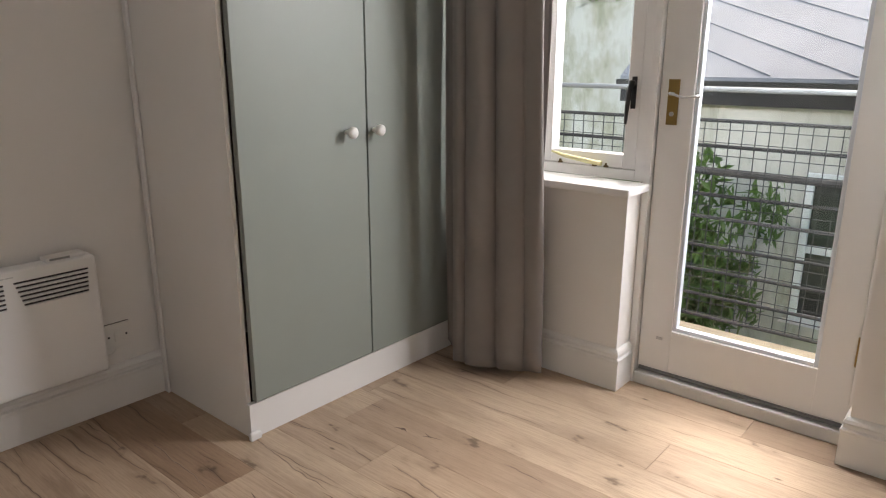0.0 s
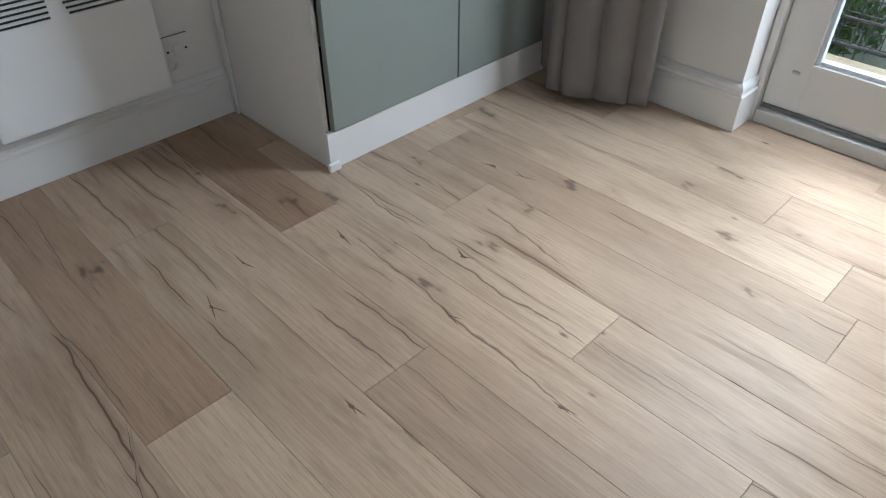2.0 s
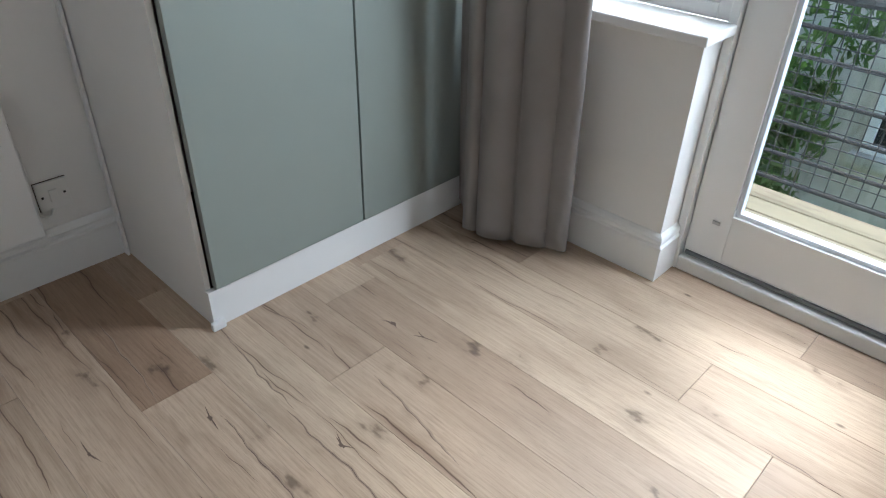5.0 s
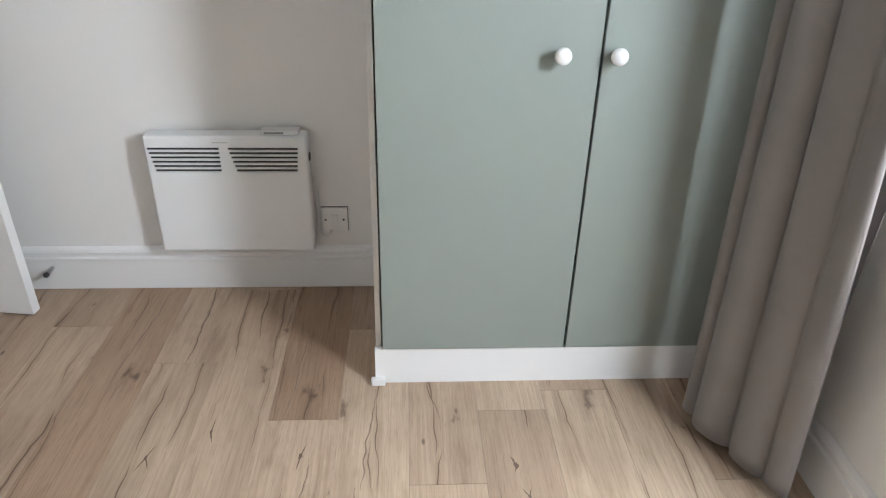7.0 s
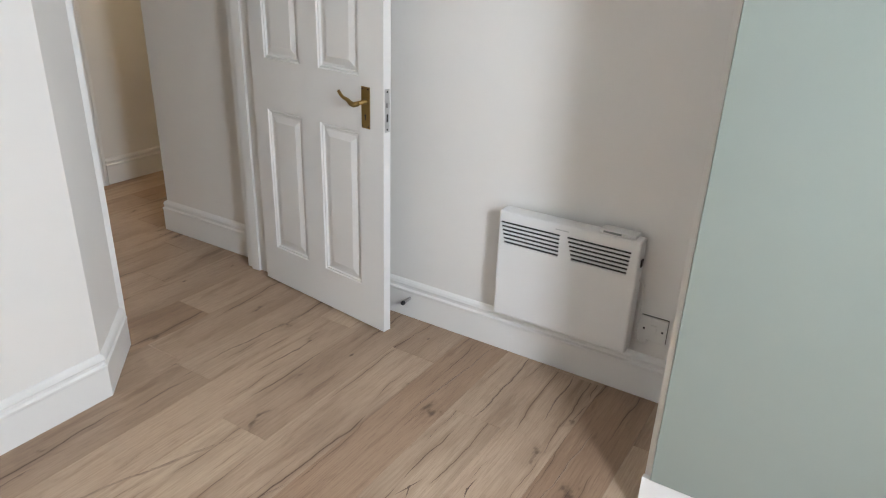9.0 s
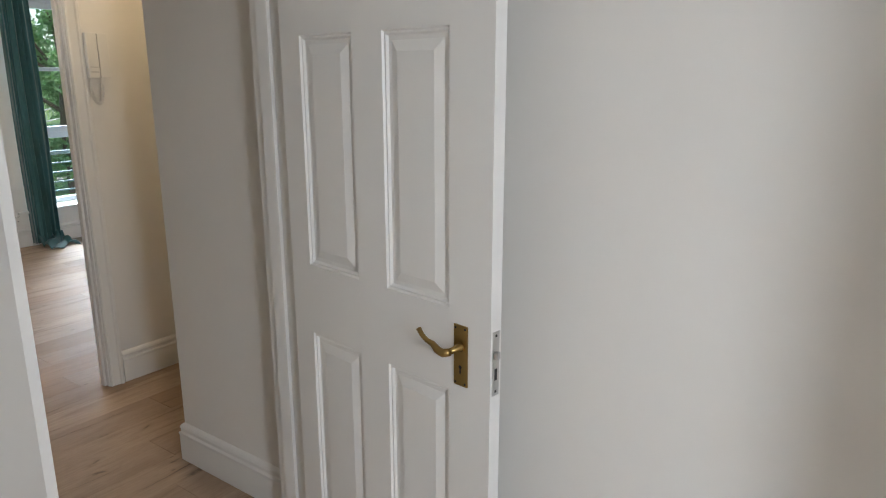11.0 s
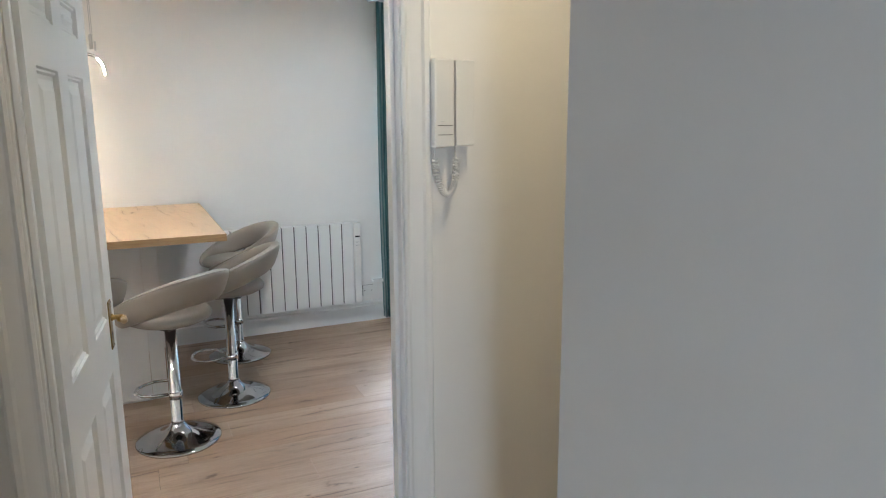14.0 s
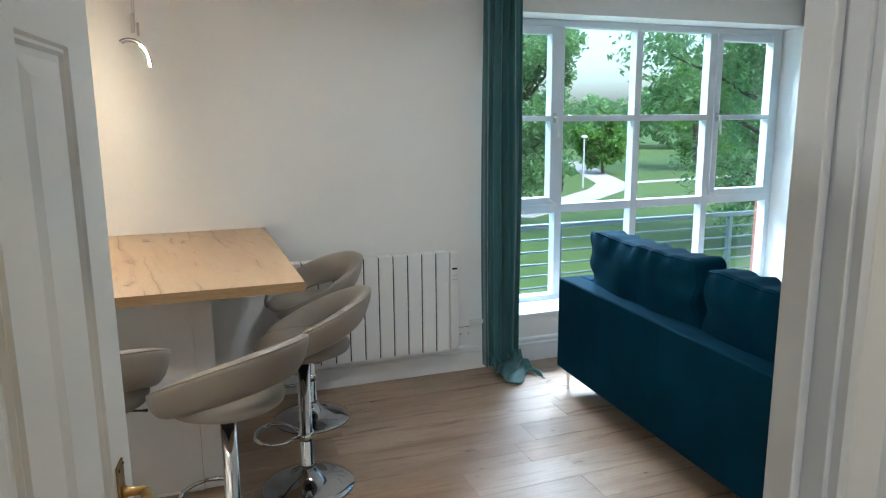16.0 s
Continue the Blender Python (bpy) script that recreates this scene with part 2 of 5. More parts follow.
def structure(name, bm, mat, label, category=""):
    return tagged(part(name, bm, mat), label, category or name.split("_")[0], kind="structure")


def add_box(bm, x0, x1, y0, y1, z0, z1, bevel=0.0, seg=2):
    vs = [bm.verts.new((x, y, z)) for x in (x0, x1) for y in (y0, y1) for z in (z0, z1)]
    fs = [bm.faces.new([vs[i] for i in q]) for q in ((0, 1, 3, 2), (4, 6, 7, 5), (0, 4, 5, 1), (2, 3, 7, 6), (0, 2, 6, 4), (1, 5, 7, 3))]
    if bevel:
        es = list({e for f in fs for e in f.edges})
        bmesh.ops.recalc_face_normals(bm, faces=fs)
        bmesh.ops.bevel(bm, geom=es, offset=bevel, segments=seg, profile=0.6, affect='EDGES')
    return bm


def box(*a, **k):
    return add_box(bmesh.new(), *a, **k)


def prism(points, z0, z1):
    bm = bmesh.new()
    lo = [bm.verts.new((x, y, z0)) for x, y in points]
    hi = [bm.verts.new((x, y, z1)) for x, y in points]
    bm.faces.new(lo)
    bm.faces.new(hi)
    n = len(points)
    for i in range(n):
        bm.faces.new((lo[i], lo[(i + 1) % n], hi[(i + 1) % n], hi[i]))
    return bm


def sweep(path, up, profile, bm=None, closed=False):
    """Run a profile of (side, up) offsets along a mitred polyline; side is up x direction."""
    bm = bm or bmesh.new()
    up = Vector(up)
    pts = [Vector(p) for p in path]
    n = len(pts)
    rings = []
    for i, p in enumerate(pts):
        a = (pts[i] - pts[i - 1]).normalized() if i or closed else None
        b = (pts[(i + 1) % n] - pts[i]).normalized() if i < n - 1 or closed else None
        a, b = a or b, b or a
        sa, sb = up.cross(a), up.cross(b)
        side = (sa + sb).normalized()
        side /= max(0.3, side.dot(sa))
        rings.append([bm.verts.new(p + side * u + up * v) for u, v in profile])
    k = len(profile)
    for i in range(n if closed else n - 1):
        r, s = rings[i], rings[(i + 1) % n]
        for j in range(k):
            bm.faces.new((r[j], r[(j + 1) % k], s[(j + 1) % k], s[j]))
    if not closed:
        bm.faces.new(rings[0])
        bm.faces.new(rings[-1])
    return bm


def tube(path, r, seg=10, bm=None, closed=False):
    """A round bar along a smooth path; r may be a list, one radius for each point."""
    bm = bm or bmesh.new()
    pts = [Vector(p) for p in path]
    n = len(pts)
    radii = r if isinstance(r, (list, tuple)) else [r] * n
    rings, ref = [], None
    for i, p in enumerate(pts):
        d = (pts[(i + 1) % n] - pts[i - 1]) if closed else (pts[min(i + 1, n - 1)] - pts[max(i - 1, 0)])
        d.normalize()
        if ref is None:
            ref = d.orthogonal().normalized()
        ref = (ref - d * ref.dot(d)).normalized()
        w = d.cross(ref)
        rings.append([bm.verts.new(p + (ref * math.cos(t) + w * math.sin(t)) * radii[i]) for t in (2 * math.pi * j / seg for j in range(seg))])
    for i in range(n if closed else n - 1):
        for j in range(seg):
            bm.faces.new((rings[i][j], rings[i][(j + 1) % seg], rings[(i + 1) % n][(j + 1) % seg], rings[(i + 1) % n][j]))
    if not closed:
        bm.faces.new(rings[0])
        bm.faces.new(rings[-1])
    return bm


def lathe(profile, at, seg=32, axis='z', bm=None):
    """Turn (radius, height) pairs about an axis through at."""
    bm = bm or bmesh.new()
    turn = {'z': Matrix.Identity(4), 'x': Matrix.Rotation(radians(90), 4, 'Y'), 'y': Matrix.Rotation(radians(-90), 4, 'X')}[axis]
    m = Matrix.Translation(at) @ turn
    rings = []
    for r, h in profile:
        if r < 1e-6:
            rings.append([bm.verts.new(m @ Vector((0, 0, h)))])
        else:
            rings.append([bm.verts.new(m @ Vector((r * math.cos(2 * math.pi * j / seg), r * math.sin(2 * math.pi * j / seg), h))) for j in range(seg)])
    for a, b in zip(rings, rings[1:]):
        for j in range(seg):
            q = [a[j % len(a)], a[(j + 1) % len(a)], b[(j + 1) % len(b)], b[j % len(b)]]
            q = list(dict.fromkeys(q))
            if len(q) > 2:
                bm.faces.new(q)
    return bm


# ---- structure: walls ----
TOP = 2.5
PLASTER = "white painted plaster wall"
structure("wall_heater", box(-0.69, -0.57, -2.07, 1.13, 0, TOP), WALL, "white plaster wall behind the panel heater")
structure("wall_hall_left", box(-0.69, -0.598, -2.785, -2.07, 0, TOP), WALL, PLASTER)
structure("wall_hall_return", box(-2.7, -0.69, -2.785, -2.70, 0, TOP), WALL, PLASTER)
structure("wall_hall_end", box(-2.8, -2.7, -3.72, -2.70, 0, TOP), WALL, PLASTER)
structure("wall_partition", prism([(0.275, -2.07), (0.275, -1.93), (0.505, -1.70), (3.0, -1.70), (3.0, -2.07)], 0, TOP), WALL, "white plaster partition with a splayed corner")
structure("wall_over_bedroom_door", box(-0.57, 0.275, -2.07, -1.93, 2.03, TOP), WALL, PLASTER)
structure("wall_hall_side", box(0.60, 0.70, -3.72, -2.07, 0, TOP), WALL, PLASTER)
structure("wall_phone", box(-5.5, -0.795, -3.78, -3.72, 0, TOP), WALL, "cream-lit white plaster hall wall")
structure("wall_living_inner", box(0.05, 1.8, -3.78, -3.72, 0, TOP), WALL, PLASTER)
structure("wall_over_living_door", box(-0.795, 0.05, -3.78, -3.72, 2.03, TOP), WALL, PLASTER)
structure("wall_bedroom_side", box(3.0, 3.1, -2.07, 1.13, 0, TOP), WALL, PLASTER)
structure("wall_under_window", box(-0.69, 0.75, 1.13, 1.36, 0, 0.7655), WALL, "white plaster wall under the bedroom window")
structure("wall_window_side", box(-0.69, 0.25, 1.13, 1.36, 0.795, TOP), WALL, PLASTER)
structure("wall_window_head", box(0.25, 1.54, 1.13, 1.36, 2.06, TOP), WALL, PLASTER)
structure("wall_door_side", box(1.54, 3.1, 1.13, 1.36, 0, TOP), WALL, PLASTER)
structure("wall_radiator", box(-1.98, 1.8, -7.60, -7.28, 0, TOP), WALL, "white plaster wall behind the radiator")
structure("wall_under_living_window", box(-4.56, -1.98, -7.60, -7.28, 0, 0.31), WALL, PLASTER)
structure("wall_living_window_head", box(-4.56, -1.98, -7.60, -7.28, 2.27, TOP), WALL, PLASTER)
structure("wall_living_window_side", box(-5.5, -4.56, -7.60, -7.28, 0, TOP), WALL, PLASTER)
structure("wall_living_far", box(-5.6, -5.5, -7.60, -3.72, 0, TOP), WALL, PLASTER)
structure("wall_living_kitchen", box(1.8, 1.9, -7.60, -3.72, 0, TOP), WALL, PLASTER)
structure("ceiling_bedroom", box(-0.69, 3.1, -2.07, 1.36, TOP, TOP + 0.1), CEIL, "white painted ceiling")
structure("ceiling_hall", box(-2.8, 0.70, -3.775, -2.07, TOP, TOP + 0.1), CEIL, "white painted ceiling")
structure("ceiling_living", box(-5.6, 1.9, -7.60, -3.775, TOP, TOP + 0.1), CEIL, "white painted ceiling")

# ---- skirting, linings and architraves ----
SKIRT = [(0, 0), (0.018, 0), (0.018, 0.112), (0.020, 0.118), (0.020, 0.124), (0.013, 0.130), (0.013, 0.140), (0.016, 0.146), (0.012, 0.156), (0.005, 0.163), (0, 0.166)]
ARCH = [(0, 0), (0, 0.011), (0.006, 0.015), (0.014, 0.011), (0.020, 0.011), (0.046, 0.016), (0.052, 0.022), (0.064, 0.022), (0.070, 0.016), (0.070, 0)]


def skirting(name, points, label="white gloss moulded skirting board"):
    return structure(name, sweep([(x, y, 0.001) for x, y in points], (0, 0, 1), SKIRT), GLOSS, label, "baseboard")


skirting("baseboard_heater", [(-0.57, -0.001), (-0.57, -1.935)])
skirting("baseboard_window", [(0.75, 1.262), (0.75, 1.13), (0.001, 1.13)])
skirting("baseboard_bedroom", [(0.275, -1.94), (0.275, -1.93), (0.505, -1.70), (3.0, -1.70), (3.0, 1.13), (1.54, 1.13), (1.54, 1.262)])
skirting("baseboard_hall", [(-0.598, -2.072), (-0.598, -2.785), (-2.7, -2.785), (-2.7, -3.72), (-0.846, -3.72)])
skirting("baseboard_hall_side", [(0.095, -3.72), (0.60, -3.72), (0.60, -2.07), (0.28, -2.07)])
skirting("baseboard_living", [(-5.5, -3.84), (-5.5, -7.28), (-0.272, -7.28)])


def lining(name, x0, x1, y0, y1, stop, wide):
    """Door lining: two jambs, a head and the stops; wide is the jamb board's thickness."""
    bm = bmesh.new()
    add_box(bm, x0 - wide, x0, y0, y1, 0, 2.03, 0.002)
    add_box(bm, x1, x1 + wide, y0, y1, 0, 2.03, 0.002)
    add_box(bm, x0, x1, y0, y1, 2.0, 2.03, 0.002)
    s0, s1 = stop
    add_box(bm, x0 + 0.0005, x0 + 0.013, s0, s1, 0, 1.987, 0.002)
    add_box(bm, x1 - 0.013, x1 - 0.0005, s0, s1, 0, 1.987, 0.002)
    add_box(bm, x0 + 0.0005, x1 - 0.0005, s0, s1, 1.987, 1.9995, 0.002)
    return structure(name, bm, GLOSS, "white gloss door lining", "trim")


lining("trim_bedroom_door", -0.515, 0.248, -2.10, -1.937, (-2.06, -2.01), 0.027)
lining("trim_living_door", -0.766, 0.020, -3.782, -3.718, (-3.775, -3.742), 0.03)
structure("trim_living_architrave", sweep([(0.026, -3.719, 0), (0.026, -3.719, 2.006), (-0.772, -3.719, 2.006), (-0.772, -3.719, 0)], (0, 1, 0), ARCH), GLOSS, "white gloss moulded architrave round the living room door", "trim")


# ---- panelled doors ----
def lever_handle(door, leaf_t, s, z, out, towards):
    """Brass scroll lever on its plate; out is +1 or -1 for the face, towards the direction of the lever along the leaf."""
    f = out * leaf_t / 2
    plate = part("plate", box(s - 0.021, s + 0.021, min(f, f + out * 0.004), max(f, f + out * 0.004), z - 0.076, z + 0.076, bevel=0.0015), BRASS, door, "aged brass handle plate")
    y = f + out * 0.004
    bm = lathe([(0.0, 0), (0.011, 0), (0.011, 0.004), (0.008, 0.008), (0.0075, 0.034), (0.0, 0.036)], (s, y, z + 0.022), 16, 'y')
    if out < 0:
        bmesh.ops.transform(bm, matrix=Matrix.Translation((0, y, 0)) @ Matrix.Scale(-1, 4, (0, 1, 0)) @ Matrix.Translation((0, -y, 0)), verts=bm.verts)
    k = towards
    yy = y + out * 0.036
    pts = [(s, yy, z + 0.020), (s + k * 0.018, yy + out * 0.004, z + 0.014), (s + k * 0.035, yy + out * 0.004, z + 0.017), (s + k * 0.055, yy, z + 0.026), (s + k * 0.075, yy, z + 0.030), (s + k * 0.092, yy - out * 0.002, z + 0.038), (s + k * 0.104, yy - out * 0.002, z + 0.052)]
    tube(pts, [0.009, 0.010, 0.0095, 0.0075, 0.006, 0.006, 0.0065], 10, bm)
    part("lever", bm, BRASS, plate, "aged brass scroll lever", True)
    key = lathe([(0, 0), (0.0045, 0), (0.0045, 0.0006), (0, 0.0006)], (s, f + out * 0.0036 if out > 0 else f - 0.0048, z - 0.028), 12, 'y')
    add_box(key, s - 0.002, s + 0.002, min(f + out * 0.0036, f + out * 0.0048), max(f + out * 0.0036, f + out * 0.0048), z - 0.045, z - 0.028)
    part("keyhole", key, BLACK, plate)
    for a in (-0.015, 0.015):
        for b in (-0.068, 0.068):
            part("screw", lathe([(0.0028, 0), (0.0028, 0.0008), (0, 0.001)], (s + a, f + out * 0.0042 if out > 0 else f - 0.0052, z + b), 8, 'y'), BLACK, plate)
    return plate


def panel_door(name, label, hinge, free, handle_z, lever_sign, rows=((0.183, 0.815), (1.022, 1.652), (1.765, 1.885))):
    """Six-panel door leaf from its hinge to its free edge (x, y); drawn along +x, then turned."""
    W, H, T, z0 = 0.762, 1.975, 0.036, 0.008
    door = thing(name, label, "door", kind="structure")
    st, pw, mu = 0.088, 0.218, 0.111
    cols = [(st, st + pw), (st + pw + mu, st + 2 * pw + mu)]
    bm = bmesh.new()
    xs = [0, cols[0][0], cols[0][1], cols[1][0], cols[1][1], W]
    zs = [z0, *[v for r in rows for v in r], H + z0]
    # one slab with six openings, built cell by cell
    verts = {}

    def vert(x, y, z):
        k = (round(x, 5), round(y, 5), round(z, 5))
        if k not in verts:
            verts[k] = bm.verts.new((x, y, z))
        return verts[k]

    for y in (-T / 2, T / 2):
        for i in range(5):
            for j in range(7):
                if i in (1, 3) and j in (1, 3, 5):
                    continue
                bm.faces.new((vert(xs[i], y, zs[j]), vert(xs[i + 1], y, zs[j]), vert(xs[i + 1], y, zs[j + 1]), vert(xs[i], y, zs[j + 1])))
    for i in range(5):
        for z in (zs[0], zs[-1]):
            bm.faces.new((vert(xs[i], -T / 2, z), vert(xs[i + 1], -T / 2, z), vert(xs[i + 1], T / 2, z), vert(xs[i], T / 2, z)))
    for j in range(7):
        for x in (xs[0], xs[-1]):
            bm.faces.new((vert(x, -T / 2, zs[j]), vert(x, -T / 2, zs[j + 1]), vert(x, T / 2, zs[j + 1]), vert(x, T / 2, zs[j])))
    part("leaf", bm, GLOSS, door)
    for x0, x1 in cols:
        for a, b in rows:
            bm = bmesh.new()
            for out in (-1, 1):
                loops = []
                for inset, depth in ((0, 0.0), (0.004, 0.0055), (0.009, 0.0045), (0.014, 0.0105), (0.024, 0.0105), (0.046, 0.004), (0.049, 0.003)):
                    y = out * (T / 2 - depth)
                    loops.append([bm.verts.new(c) for c in ((x0 + inset, y, a + inset), (x1 - inset, y, a + inset), (x1 - inset, y, b - inset), (x0 + inset, y, b - inset))])
                for p, q in zip(loops, loops[1:]):
                    for i in range(4):
                        bm.faces.new((p[i], p[(i + 1) % 4], q[(i + 1) % 4], q[i]))
                bm.faces.new(loops[-1])
            part("panel", bm, GLOSS, door, "raised and fielded door panel")
    s = W - 0.088
    lever_handle(door, T, s, handle_z, 1, -1)
    lever_handle(door, T, s, handle_z, -1, -1)
    latch = part("latch_plate", box(W - 0.0005, W + 0.0012, -0.0115, 0.0115, handle_z - 0.078, handle_z + 0.078), STEEL, door, "steel mortice latch plate")
    part("latch_bolt", box(W, W + 0.010, -0.006, 0.006, handle_z + 0.012, handle_z + 0.030, bevel=0.002), STEEL, latch)
    part("bolt_slot", box(W + 0.001, W + 0.002, -0.004, 0.004, handle_z - 0.040, handle_z - 0.012), BLACK, latch)
    for dz in (-0.068, 0.068):
        part("screw", box(W + 0.001, W + 0.0018, -0.003, 0.003, handle_z + dz - 0.003, handle_z + dz + 0.003), BLACK, latch)
    for z in (0.24, 1.0, 1.75):
        part("hinge", tube([(-0.004, lever_sign * (T / 2 + 0.003), z - 0.05), (-0.004, lever_sign * (T / 2 + 0.003), z + 0.05)], 0.006, 8), BRASS, door, "brass butt hinge")
    d = Vector(free) - Vector(hinge)
    door.matrix_world = pose(hinge[0], hinge[1], 0, 0, 0, math.degrees(math.atan2(d.y, d.x)))
    return door


panel_door("door_1", "white gloss six-panel door, open against the bedroom wall", (-0.492, -1.925), (-0.394, -1.166), 0.912, 1)
panel_door("door_2", "white gloss six-panel living room door standing open", (0.014, -3.795), (-0.072, -4.552), 0.985, 1, ((0.225, 0.845), (1.012, 1.724), (1.830, 1.915)))

# ---- wardrobe ----
wardrobe = thing("wardrobe", "built-in wardrobe with two sage green doors and white plinth", "wardrobe", (-0.28, 0.55, 0))
part("side_panel", box(-0.57, -0.0205, 0.003, 0.019, 0.0, 2.30, bevel=0.001), WALL, wardrobe, "white painted side panel")
part("top_panel", box(-0.57, -0.002, 0.021, 1.128, 2.28, 2.30), GLOSS, wardrobe)
part("plinth", box(-0.0202, -0.002, 0.0, 1.128, 0.0, 0.124, bevel=0.001), GLOSS, wardrobe, "white painted plinth")
part("corner_block", box(-0.0015, 0.014, -0.012, 0.030, 0.0, 0.026, bevel=0.004), GLOSS, wardrobe)
part("scribe_strip", box(-0.5515, -0.526, -0.010, -0.0003, 0.0, 2.30, bevel=0.003), GLOSS, wardrobe)
part("floor_panel", box(-0.57, -0.031, 0.021, 1.128, 0.10, 0.118), GAP, wardrobe)
for y0_, y1_, ky in ((0.024, 0.5555, 0.459), (0.5625, 1.105, 0.591)):
    wd = part("door", box(-0.018, 0.006, y0_, y1_, 0.130, 2.275, bevel=0.002), SAGE, wardrobe, "flat sage green door")
    part("knob", lathe([(0.0, 0), (0.0075, 0), (0.0075, 0.006), (0.0065, 0.016), (0.010, 0.021), (0.018, 0.026), (0.0205, 0.034), (0.0195, 0.042), (0.013, 0.048), (0, 0.0495)], (0.006, ky, 0.988), 24, 'x'), WHITE_PLASTIC, wd, "round white ceramic knob", True)

# ---- panel heater, its spur and the door stop ----
heater = thing("panel_heater", "white electric panel heater fixed low on the wall", "heater", (-0.57, -0.483, 0.188))
part("body", box(-0.556, -0.490, -0.741, -0.225, 0.188, 0.604, bevel=0.010, seg=3), WHITE_METAL, heater)
part("bracket", box(-0.5695, -0.5565, -0.66, -0.30, 0.26, 0.54), STEEL, heater)
for i in range(6):
    z = 0.5625 - 0.0148 * i
    for a, b in ((-0.729 + 0.0032 * i, -0.505), (-0.476 + 0.0042 * i, -0.254 - 0.0012 * i)):
        bm = box(-0.4905, -0.4885, a, b, z - 0.0028, z + 0.0028)
        part("slot", bm, BLACK, heater, "dark air outlet slot")
        part("louvre", sweep([(-0.4896, a, z - 0.0052), (-0.4896, b, z - 0.0052)], (0, 0, 1), [(0, 0), (-0.0032, 0), (0, 0.0018)]), WHITE_METAL, heater)
ctl = part("control_box", box(-0.555, -0.505, -0.372, -0.250, 0.598, 0.617, bevel=0.004), WHITE_PLASTIC, heater, "white control box with a small display")
part("display", box(-0.5055, -0.5043, -0.360, -0.298, 0.606, 0.613), material("grey_display", (0.25, 0.26, 0.25), 0.3), ctl)
for k in range(3):
    part("button", box(-0.5055, -0.5035, -0.287 + 0.011 * k, -0.280 + 0.011 * k, 0.606, 0.612, bevel=0.001), WHITE_METAL, ctl)
for k in range(2):
    part("writing_bar", box(-0.4903, -0.4895, -0.523 + 0.026 * k, -0.500 + 0.026 * k, 0.581, 0.5845), STEEL, heater)
part("switch", box(-0.535, -0.515, -0.2255, -0.2205, 0.510, 0.535, bevel=0.001), BLACK, heater)
cable = tube([(-0.535, -0.226, 0.46), (-0.545, -0.214, 0.44), (-0.553, -0.212, 0.36), (-0.556, -0.214, 0.26), (-0.557, -0.210, 0.222), (-0.556, -0.195, 0.212), (-0.556, -0.178, 0.216), (-0.557, -0.17, 0.232)], 0.0035, 8)
part("cable", cable, WHITE_PLASTIC, heater, "white mains cable", True)


def wall_plate(name, label, x0, x1, z0, z1, y0=None, on_x=True, rocker=True):
    """A faceplate on the wall x = -0.57 (given along y) or on y = -7.28."""
    ob = thing(name, label, "socket", (x0, y0 or 0, z0) if not on_x else (-0.57, x0, z0))

    def b(u0, u1, d0, d1, w0, w1, **k):
        return box(-0.57 + d0, -0.57 + d1, u0, u1, w0, w1, **k) if on_x else box(u0, u1, y0 + d0, y0 + d1, w0, w1, **k)
    part("plate", b(x0, x1, 0.003, 0.012, z0, z1, bevel=0.002), WHITE_PLASTIC, ob)
    # dark sheet added behind the plate to draw the shadow at its outline
    part("gasket", b(x0 - 0.0012, x1 + 0.0012, 0.0005, 0.0029, z0 - 0.0012, z1 + 0.0012), GAP, ob, "dark sheet drawn as the shadow round the plate")
    c, m = (x0 + x1) / 2, (z0 + z1) / 2
    if rocker:
        part("rocker", b(c - 0.012, c + 0.012, 0.0115, 0.016, m - 0.019, m + 0.019, bevel=0.002), WHITE_PLASTIC, ob)
    for u in (x0 + 0.014, x1 - 0.014):
        part("screw", b(u - 0.0035, u + 0.0035, 0.0115, 0.0130, m - 0.0035, m + 0.0035), BLACK, ob)
    return ob


wall_plate("fused_spur", "square white fused spur switch beside the heater", -0.203, -0.112, 0.228, 0.319)
stop = thing("door_stop", "small dark metal door stop on the skirting", "door stop", (-0.552, -1.165, 0.09))
part("spring", tube([(-0.5515 + 0.001 * i, -1.165 + 0.006 * math.cos(i * 1.25), 0.09 + 0.006 * math.sin(i * 1.25)) for i in range(48)], 0.0018, 6), STEEL, stop)
part("tip", lathe([(0, 0), (0.009, 0), (0.009, 0.010), (0.005, 0.014), (0, 0.014)], (-0.505, -1.165, 0.09), 14, 'x'), BLACK, stop)


